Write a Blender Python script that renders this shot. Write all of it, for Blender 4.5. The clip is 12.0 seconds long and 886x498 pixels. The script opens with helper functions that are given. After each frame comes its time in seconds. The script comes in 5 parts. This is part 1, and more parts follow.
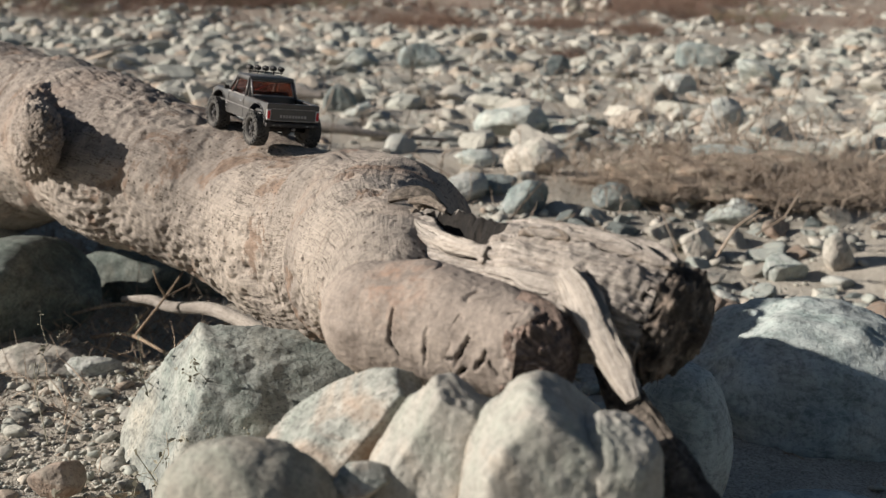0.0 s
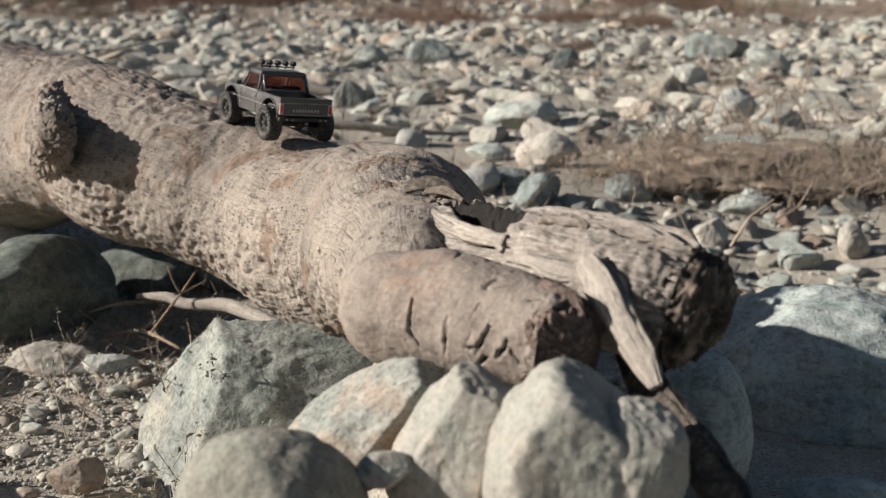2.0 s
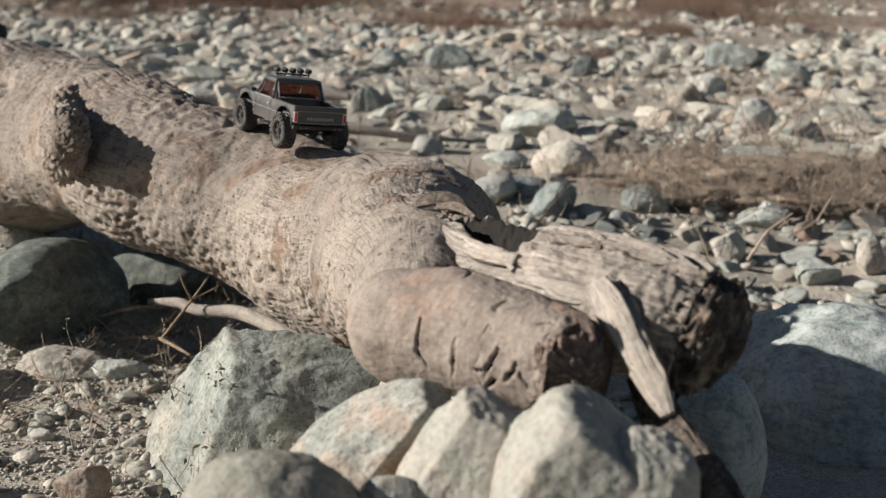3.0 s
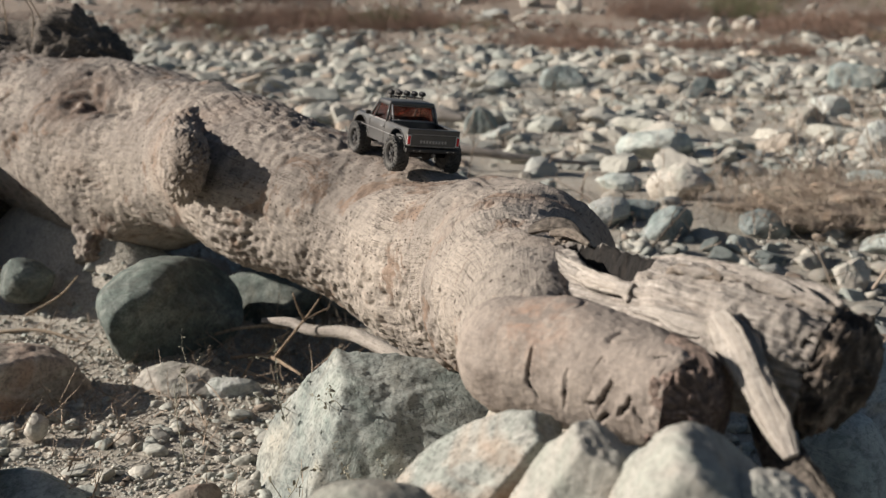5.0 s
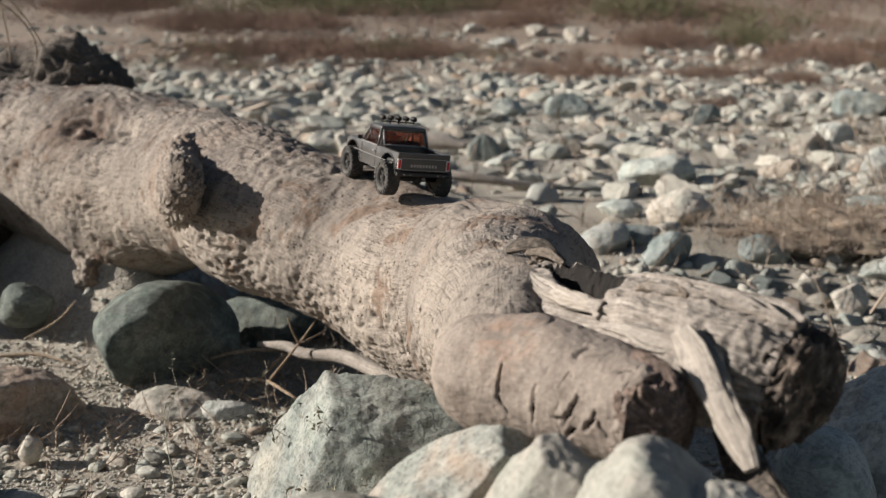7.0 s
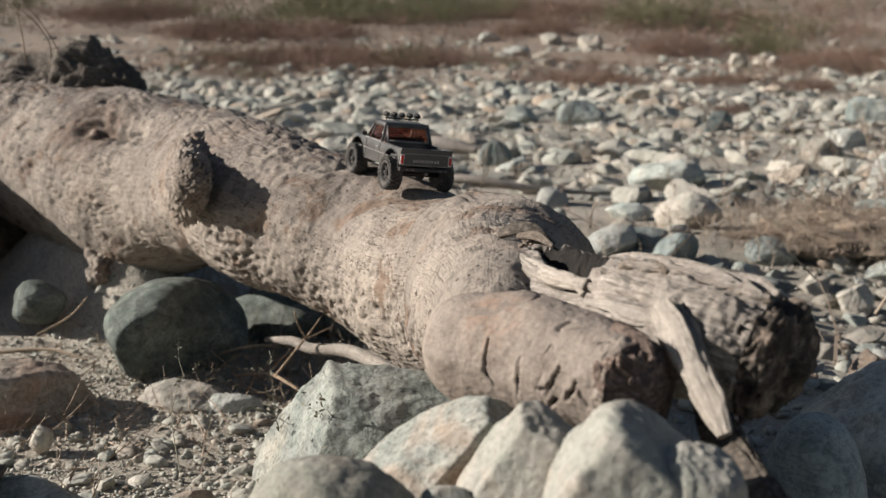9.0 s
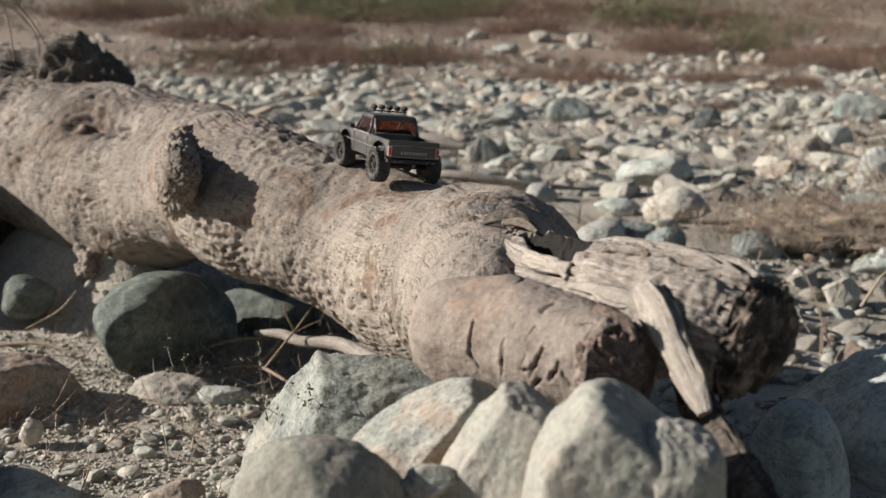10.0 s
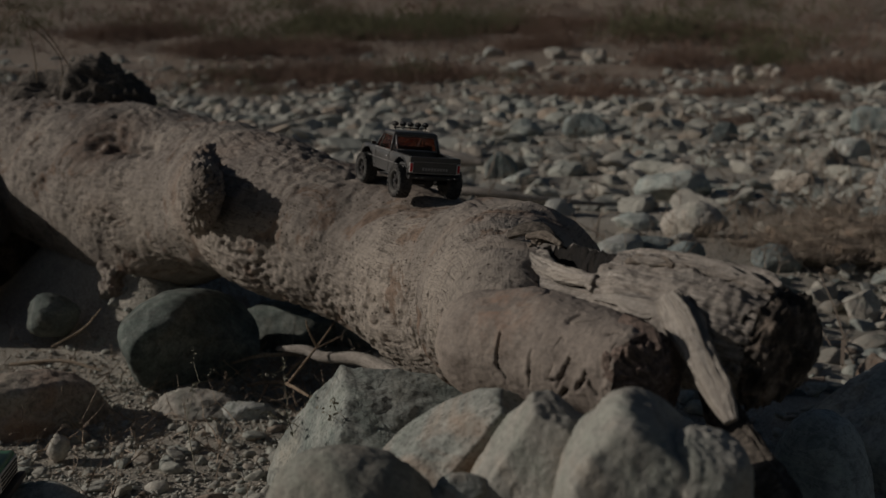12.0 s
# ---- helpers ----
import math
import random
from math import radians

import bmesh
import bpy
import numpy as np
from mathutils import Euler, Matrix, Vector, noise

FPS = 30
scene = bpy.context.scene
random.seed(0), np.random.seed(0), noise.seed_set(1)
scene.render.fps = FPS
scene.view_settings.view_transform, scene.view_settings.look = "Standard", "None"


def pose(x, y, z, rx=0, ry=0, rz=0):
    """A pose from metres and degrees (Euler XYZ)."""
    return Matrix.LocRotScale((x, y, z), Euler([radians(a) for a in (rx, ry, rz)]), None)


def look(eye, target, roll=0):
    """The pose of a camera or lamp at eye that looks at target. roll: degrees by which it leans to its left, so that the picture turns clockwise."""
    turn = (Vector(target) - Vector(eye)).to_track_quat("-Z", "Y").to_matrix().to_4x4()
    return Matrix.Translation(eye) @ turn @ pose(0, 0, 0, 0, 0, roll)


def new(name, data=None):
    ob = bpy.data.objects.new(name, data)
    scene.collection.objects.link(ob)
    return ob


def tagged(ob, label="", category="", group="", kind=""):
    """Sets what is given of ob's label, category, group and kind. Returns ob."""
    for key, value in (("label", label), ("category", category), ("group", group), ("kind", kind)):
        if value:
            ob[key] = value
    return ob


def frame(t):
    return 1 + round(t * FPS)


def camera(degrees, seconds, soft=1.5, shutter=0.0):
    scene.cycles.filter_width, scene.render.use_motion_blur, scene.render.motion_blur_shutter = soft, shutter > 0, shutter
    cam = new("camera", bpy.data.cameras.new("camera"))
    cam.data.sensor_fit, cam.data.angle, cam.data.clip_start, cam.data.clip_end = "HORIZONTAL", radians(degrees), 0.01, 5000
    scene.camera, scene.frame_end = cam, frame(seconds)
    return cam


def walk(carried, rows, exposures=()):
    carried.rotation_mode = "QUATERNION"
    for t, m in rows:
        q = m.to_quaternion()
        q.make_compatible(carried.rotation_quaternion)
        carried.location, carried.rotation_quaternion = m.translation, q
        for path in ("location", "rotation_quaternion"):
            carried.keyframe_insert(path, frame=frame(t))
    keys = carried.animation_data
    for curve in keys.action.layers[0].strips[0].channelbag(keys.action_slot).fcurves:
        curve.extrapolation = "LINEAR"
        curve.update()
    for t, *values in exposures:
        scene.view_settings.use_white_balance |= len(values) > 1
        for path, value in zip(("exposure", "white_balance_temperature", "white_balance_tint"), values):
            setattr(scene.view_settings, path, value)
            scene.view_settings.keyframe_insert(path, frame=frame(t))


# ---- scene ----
cam = camera(43.29, 12.0, 1.2)
PATH = [
    (0, (-0.0100, 0.0345, 0.5457), (-0.0043, 1.9807, 0.0851), 1.64),
    (0.5, (-0.0090, 0.0342, 0.5433), (0.0028, 1.9794, 0.0788), 1.21),
    (1, (-0.0093, 0.0359, 0.5421), (-0.0089, 1.9820, 0.0810), 1.37),
    (1.5, (-0.0113, 0.0356, 0.5413), (-0.0169, 1.9808, 0.0764), 1.50),
    (2, (-0.0149, 0.0367, 0.5407), (-0.0286, 1.9811, 0.0724), 0.70),
    (2.5, (-0.0127, 0.0436, 0.5452), (-0.0295, 1.9890, 0.0813), 0.73),
    (2.7, (-0.0107, 0.0464, 0.5466), (-0.0303, 1.9921, 0.0842), 1.20),
    (4.3, (-0.0182, 0.0660, 0.5462), (-0.1780, 2.0087, 0.0983), 0.89),
    (4.5, (-0.0172, 0.0655, 0.5473), (-0.1872, 2.0085, 0.1047), 1.11),
    (5, (-0.0128, 0.0645, 0.5477), (-0.2552, 2.0027, 0.1182), 1.01),
    (5.5, (-0.0075, 0.0602, 0.5452), (-0.2904, 1.9934, 0.1175), 0.72),
    (6, (0.0011, 0.0581, 0.5441), (-0.2745, 1.9935, 0.1217), 0.19),
    (6.5, (0.0100, 0.0564, 0.5447), (-0.2498, 2.0001, 0.1514), 0.96),
    (7, (0.0117, 0.0549, 0.5443), (-0.2488, 2.0010, 0.1639), 0.85),
    (7.2, (0.0106, 0.0522, 0.5431), (-0.2646, 1.9982, 0.1724), 0.32),
    (9, (0.0320, 0.0287, 0.5304), (-0.2557, 1.9740, 0.1657), 0.78),
    (9.5, (0.0360, 0.0234, 0.5245), (-0.2328, 1.9698, 0.1513), 1.37),
    (10, (0.0370, 0.0187, 0.5231), (-0.2334, 1.9661, 0.1560), 0.70),
    (10.5, (0.0386, 0.0141, 0.5229), (-0.2349, 1.9617, 0.1597), 0.90),
    (11, (0.0391, 0.0082, 0.5208), (-0.2384, 1.9533, 0.1474), 0.63),
    (11.5, (0.0370, 0.0065, 0.5206), (-0.2423, 1.9540, 0.1611), 0.44),
    (12, (0.0321, 0.0056, 0.5228), (-0.2684, 1.9538, 0.1852), 0.09),
]
from mathutils.bvhtree import BVHTree
cam.data.dof.use_dof, cam.data.dof.focus_distance, cam.data.dof.aperture_fstop = True, 1.05, 9.8
BASE = 0.65
EXPOSURES = [(t, BASE + stops) for t, stops in ((0.0, 0.0), (11.1, 0.0), (11.4, -0.30), (11.7, -1.0), (12.0, -2.0))]
walk(cam, [(t, look(eye, target, roll)) for t, eye, target, roll in PATH], EXPOSURES)

# ---- light ----
SUN = Vector((-1.0, -0.08, 0.44)).normalized()
world = bpy.data.worlds.new("sky")
scene.world = world
world.use_nodes = True
sky = world.node_tree.nodes.new("ShaderNodeTexSky")
sky.sky_type, sky.sun_disc = "NISHITA", False
sky.sun_elevation = math.asin(SUN.z)
sky.sun_rotation = math.atan2(SUN.x, SUN.y)
world.node_tree.links.new(sky.outputs[0], world.node_tree.nodes["Background"].inputs[0])
world.node_tree.nodes["Background"].inputs[1].default_value = 0.035
sun = new("sun", bpy.data.lights.new("sun", "SUN"))
sun.data.energy, sun.data.angle, sun.data.color = 5.0, radians(0.6), (1.0, 0.93, 0.845)
sun.matrix_world = look(SUN * 30, (0, 0, 0))


# ---- noise ----
def lattice(ix, iy, iz, seed):
    h = (ix * 374761393 + iy * 668265263 + iz * 2147483647 + seed * 974711) & 0xFFFFFFFF
    h = ((h ^ (h >> 13)) * 1274126177) & 0xFFFFFFFF
    h = ((h ^ (h >> 16)) * 2246822519) & 0xFFFFFFFF
    return ((h ^ (h >> 15)) & 0xFFFFFF) / 8388607.5 - 1.0


def vnoise(p, seed=0):
    """Smooth noise from -1 to 1 at the rows of p."""
    p = np.asarray(p, float)
    i = np.floor(p).astype(np.int64)
    e = p - i
    f = e * e * e * (e * (e * 6 - 15) + 10)
    out = 0
    for dx in (0, 1):
        for dy in (0, 1):
            for dz in (0, 1):
                w = (f[:, 0] if dx else 1 - f[:, 0]) * (f[:, 1] if dy else 1 - f[:, 1]) * (f[:, 2] if dz else 1 - f[:, 2])
                c = i + (dx, dy, dz)
                slope = sum(lattice(c[:, 0], c[:, 1], c[:, 2], seed + 101 * k) * (e[:, k] - (dx, dy, dz)[k]) for k in range(3))
                out = out + w * slope
    return 1.5 * out


SPIN = np.array(Euler((0.7, 0.4, 1.1)).to_matrix())


def fbm(p, octaves=4, seed=0, gain=0.5):
    p = np.asarray(p, float)
    out, amp = 0, 1.0
    for k in range(octaves):
        out = out + amp * vnoise(p, seed + 31 * k)
        p, amp = p @ SPIN * 2.03 + 7.1, amp * gain
    return out


def pits(p, seed=0):
    """Distance to the nearest of scattered cell centres: 0 in a pit, about 1 between them."""
    i = np.floor(p).astype(np.int64)
    best = np.full(len(p), 9.0)
    for dx in (-1, 0, 1):
        for dy in (-1, 0, 1):
            for dz in (-1, 0, 1):
                c = i + (dx, dy, dz)
                q = np.stack([c[:, k] + 0.5 + 0.42 * lattice(c[:, 0], c[:, 1], c[:, 2], seed + 5 * k + 1) for k in range(3)], 1)
                best = np.minimum(best, ((q - p) ** 2).sum(1))
    return np.sqrt(best)


# ---- materials ----
class Shader:
    """A node material under construction."""

    def __init__(self, name, rough=0.85):
        self.mat = bpy.data.materials.new(name)
        self.mat.use_nodes = True
        self.tree = self.mat.node_tree
        self.bsdf = self.tree.nodes["Principled BSDF"]
        self.bsdf.inputs["Roughness"].default_value = rough
        self.bsdf.inputs["Specular IOR Level"].default_value = 0.3

    def node(self, kind, **sets):
        n = self.tree.nodes.new("ShaderNode" + kind)
        for k, v in sets.items():
            if k in n.inputs:
                n.inputs[k].default_value = v
        return n

    def link(self, a, b):
        self.tree.links.new(a, b)

    def coords(self, space="Object", scale=(1, 1, 1)):
        m = self.node("Mapping")
        m.inputs["Scale"].default_value = scale
        self.link(self.node("TexCoord").outputs[space], m.inputs[0])
        return m.outputs[0]

    def noise(self, at, scale, detail=5.0, rough=0.6, warp=0.0):
        n = self.node("TexNoise", Scale=scale, Detail=detail, Roughness=rough, Distortion=warp)
        self.link(at, n.inputs["Vector"])
        return n.outputs[0]

    def cells(self, at, scale):
        n = self.node("TexVoronoi", Scale=scale)
        self.link(at, n.inputs["Vector"])
        return n.outputs[0]

    def ramp(self, fac, stops):
        r = self.node("ValToRGB")
        el = r.color_ramp.elements
        while len(el) < len(stops):
            el.new(0.5)
        for e, (pos, col) in zip(el, stops):
            e.position, e.color = pos, (*col, 1) if not isinstance(col, float) else (col, col, col, 1)
        self.link(fac, r.inputs[0])
        return r.outputs[0]

    def mix(self, fac, a, b, how="MIX"):
        m = self.node("Mix")
        m.data_type, m.blend_type = "RGBA", how
        for value, slot in ((fac, m.inputs[0]), (a, m.inputs[6]), (b, m.inputs[7])):
            if isinstance(value, (int, float)):
                slot.default_value = value
            elif isinstance(value, tuple):
                slot.default_value = (*value, 1)
            else:
                self.link(value, slot)
        return m.outputs[2]

    def bump(self, heights, strength=0.6, distance=0.002):
        prev = None
        for h, s, d in heights if isinstance(heights, list) else [(heights, strength, distance)]:
            b = self.node("Bump", Strength=s, Distance=d)
            self.link(h, b.inputs["Height"])
            if prev:
                self.link(prev, b.inputs["Normal"])
            prev = b.outputs[0]
        self.link(prev, self.bsdf.inputs["Normal"])

    def colour(self, c):
        self.link(c, self.bsdf.inputs["Base Color"])
        return self


def stone(name, low, mid, high, scale=1.0, speckle=0.5, stain=None, band=0.0, rough=0.88, vary=0.35, chips=0.75):
    """River stone: mottled body, dark mineral specks, optional veins and iron stains. scale: features per metre / 10."""
    s = Shader(name, rough)
    at = s.coords("Object")
    info = s.node("ObjectInfo").outputs["Random"]
    big = s.noise(at, 14 * scale, 6, 0.62, 0.4)
    fine = s.noise(at, 130 * scale, 4, 0.7)
    body = s.ramp(big, [(0.3, low), (0.5, mid), (0.68, high)])
    tint = s.ramp(s.noise(at, 6.5 * scale, 5, 0.65, 0.8), [(0.32, (0.88, 0.98, 0.95)), (0.5, (1.0, 1.0, 1.0)), (0.68, (1.10, 0.98, 0.88))])
    body = s.mix(0.9, body, tint, "MULTIPLY")
    grain = s.ramp(fine, [(0.32, 0.62), (0.5, 1.0), (0.7, 1.25)])
    col = s.mix(0.75, body, grain, "MULTIPLY")
    spall = s.ramp(s.noise(at, 42 * scale, 4, 0.65, 0.5), [(0.34, 0.58), (0.48, 1.0), (0.66, 1.14)])
    col = s.mix(chips, col, spall, "MULTIPLY")
    specks = s.ramp(s.noise(at, 210 * scale, 3, 0.6), [(0.36, 1.0), (0.47, 0.0)])
    col = s.mix(s.mix(speckle, (0, 0, 0), specks), col, tuple(0.5 * v for v in low))
    if band:
        warped = s.coords("Object", (1, 0.35, 2.6))
        veins = s.ramp(s.noise(warped, 26 * scale, 5, 0.6, 1.2), [(0.42, 0.0), (0.5, 1.0), (0.56, 0.0)])
        col = s.mix(s.mix(band, (0, 0, 0), veins), col, tuple(min(0.6, 1.35 * v) for v in high))
    if stain:
        rust = s.ramp(s.noise(at, 9 * scale, 4, 0.6, 0.6), [(0.46, 0.0), (0.72, 0.85)])
        col = s.mix(rust, col, stain)
    shift, span = s.node("HueSaturation"), s.node("MapRange")
    span.inputs["To Min"].default_value, span.inputs["To Max"].default_value = 1 - vary / 2, 1 + vary / 2
    s.link(info, span.inputs[0])
    s.link(span.outputs[0], shift.inputs["Value"])
    s.link(col, shift.inputs["Color"])
    s.colour(shift.outputs[0])
    s.bump([(big, 0.5, 0.006 / scale), (s.noise(at, 42 * scale, 4, 0.65, 0.5), 0.6, 0.004 / scale), (fine, 0.7, 0.0018 / scale)])
    return s.mat


M_PALE = stone("pale_stone", (0.27, 0.273, 0.252), (0.39, 0.392, 0.358), (0.49, 0.482, 0.438), band=0.35)
M_GREEN = stone("grey_green_stone", (0.22, 0.245, 0.225), (0.34, 0.365, 0.335), (0.45, 0.47, 0.43), band=0.3)
M_CREAM = stone("cream_stone", (0.295, 0.268, 0.233), (0.39, 0.36, 0.314), (0.47, 0.436, 0.386), speckle=0.3)
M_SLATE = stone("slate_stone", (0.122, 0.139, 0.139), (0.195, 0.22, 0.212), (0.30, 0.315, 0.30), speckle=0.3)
M_RUST = stone("rusty_stone", (0.19, 0.155, 0.125), (0.29, 0.24, 0.20), (0.38, 0.335, 0.29), stain=(0.25, 0.145, 0.09))
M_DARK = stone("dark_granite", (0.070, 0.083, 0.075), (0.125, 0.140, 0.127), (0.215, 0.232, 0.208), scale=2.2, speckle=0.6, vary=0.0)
M_BIG = stone("light_granite", (0.25, 0.237, 0.21), (0.31, 0.296, 0.262), (0.355, 0.338, 0.30), scale=2.2, speckle=0.15, band=0.1, vary=0.0, chips=0.3)
M_SLAB = stone("stained_granite", (0.21, 0.215, 0.195), (0.31, 0.31, 0.28), (0.41, 0.395, 0.355), scale=1.5, speckle=0.8, stain=(0.40, 0.265, 0.18), vary=0.0)
M_SAND = stone("sandy_stone", (0.17, 0.16, 0.135), (0.24, 0.228, 0.195), (0.30, 0.285, 0.25), scale=2.4, speckle=0.5, vary=0.0, chips=0.35)
M_GNEISS = stone("veined_gneiss", (0.115, 0.128, 0.12), (0.225, 0.238, 0.218), (0.32, 0.322, 0.29), scale=1.0, speckle=0.6, band=0.25, vary=0.0)
M_BLUE = stone("layered_stone", (0.19, 0.215, 0.21), (0.31, 0.34, 0.33), (0.41, 0.43, 0.41), scale=0.8, speckle=0.4, band=0.25, vary=0.0)
STONES = [M_PALE, M_GREEN, M_CREAM, M_SLATE, M_RUST, M_PALE, M_GREEN, M_CREAM]
M_SOIL = stone("brown_soil", (0.15, 0.115, 0.085), (0.25, 0.20, 0.155), (0.33, 0.27, 0.215), scale=2.0, speckle=0.6, vary=0.0, rough=0.95)


def ground_material():
    s = Shader("river_sand", 0.95)
    at = s.coords("Object")
    big, mid, fine = s.noise(at, 1.3, 5, 0.6), s.noise(at, 16, 6, 0.7), s.noise(at, 260, 3, 0.7)
    col = s.ramp(big, [(0.3, (0.260, 0.240, 0.202)), (0.55, (0.377, 0.345, 0.293)), (0.75, (0.442, 0.410, 0.351))])
    soil = s.ramp(s.noise(at, 0.9, 6, 0.7, 0.5), [(0.42, 0.0), (0.6, 1.0)])
    cut = s.node("SeparateXYZ")
    s.link(at, cut.inputs[0])
    bank = s.node("MapRange")
    bank.inputs["From Min"].default_value, bank.inputs["From Max"].default_value = 9.0, 15.0
    s.link(cut.outputs["Y"], bank.inputs[0])
    col = s.mix(s.mix(0.25, bank.outputs[0], soil), col, (0.235, 0.18, 0.14))
    col = s.mix(0.6, col, s.ramp(mid, [(0.3, 0.8), (0.6, 1.25)]), "MULTIPLY")
    col = s.mix(0.85, col, s.ramp(fine, [(0.3, 0.35), (0.5, 1.0), (0.72, 1.45)]), "MULTIPLY")
    s.colour(col)
    s.bump([(mid, 0.6, 0.02), (s.cells(at, 260), 0.3, 0.002), (fine, 0.9, 0.003)])
    return s.mat


def pebble_material():
    s = Shader("gravel", 0.9)
    at = s.coords("Object")
    pick = s.node("NewGeometry").outputs["Random Per Island"]
    col = s.ramp(pick, [(0.0, (0.21, 0.21, 0.19)), (0.18, (0.39, 0.37, 0.32)), (0.36, (0.31, 0.325, 0.29)), (0.55, (0.44, 0.41, 0.355)), (0.75, (0.35, 0.36, 0.32)), (0.92, (0.42, 0.375, 0.315)), (1.0, (0.34, 0.27, 0.21))])
    fine = s.noise(at, 190, 4, 0.7)
    s.colour(s.mix(0.7, col, s.ramp(fine, [(0.3, 0.5), (0.65, 1.25)]), "MULTIPLY"))
    s.bump(fine, 0.6, 0.002)
    return s.mat


def wood(name, low, mid, high, grain=(5, 60), dirt=None, cracks=0.6, rough=0.85, spots=0.0, lumps=1.0, mottle=0.6):
    """Weathered wood by its UV map: u metres along the grain, v metres across it."""
    s = Shader(name, rough)
    uv = s.coords("UV", (grain[0], grain[1], 1))
    flat = s.coords("UV")
    at = s.coords("Object")
    fibre = s.noise(uv, 5.0, 6, 0.65, 0.6)
    blot = s.noise(at, 9.0, 5, 0.65, 0.3)
    fine = s.noise(at, 240, 4, 0.75)
    col = s.ramp(fibre, [(0.28, low), (0.5, mid), (0.72, high)])
    col = s.mix(min(1.0, mottle + 0.25), col, s.ramp(blot, [(0.3, 0.5), (0.65, 1.2)]), "MULTIPLY")
    col = s.mix(mottle, col, s.ramp(s.noise(at, 55, 5, 0.75, 0.4), [(0.34, 0.45), (0.5, 1.0), (0.68, 1.25)]), "MULTIPLY")
    col = s.mix(mottle, col, s.ramp(fine, [(0.32, 0.4), (0.62, 1.25)]), "MULTIPLY")
    split = s.ramp(s.noise(s.coords("UV", (grain[0] * 0.8, grain[1] * 0.45, 1)), 9.0, 3, 0.5, 1.0), [(0.480, 0.0), (0.5, 1.0), (0.520, 0.0)])
    gate = s.ramp(s.noise(at, 16, 3, 0.5), [(0.44, 0.0), (0.56, cracks)])
    split = s.mix(1.0, split, gate, "MULTIPLY")
    col = s.mix(split, col, tuple(0.22 * v for v in low))
    if spots:
        pit = s.mix(1.0, s.ramp(s.cells(at, 120), [(0.17, 1.0), (0.27, 0.0)]), s.ramp(s.cells(at, 47), [(0.10, 1.0), (0.17, 0.0)]), "LIGHTEN")
        col = s.mix(s.mix(1.0, s.mix(spots, (0, 0, 0), pit), s.ramp(s.noise(at, 18, 4, 0.7), [(0.32, 0.0), (0.46, 1.0)]), "MULTIPLY"), col, tuple(0.25 * v for v in low))
    if dirt and spots:  # grey weathering and brown rot in patches
        col = s.mix(1.0, col, s.ramp(s.noise(at, 3.1, 5, 0.6, 0.6), [(0.38, (0.62, 0.61, 0.62)), (0.53, (1.0, 1.0, 1.0)), (0.66, (1.08, 1.03, 0.97))]), "MULTIPLY")
        col = s.mix(s.ramp(s.noise(at, 4.3, 6, 0.7, 1.0), [(0.59, 0.0), (0.68, 0.75)]), col, (0.16, 0.10, 0.072))
    if dirt:
        col = s.mix(s.ramp(s.noise(at, 5.5, 6, 0.68, 0.5), [(0.42, 0.0), (0.62, 0.85)]), col, dirt)
    s.colour(col)
    s.bump([(blot, 0.4, 0.01 * lumps), (s.noise(at, 55, 5, 0.75, 0.4), 0.7, 0.006 * lumps), (fibre, 0.55, 0.003), (split, -0.8, 0.003), (fine, 0.7, 0.0018)])
    return s.mat


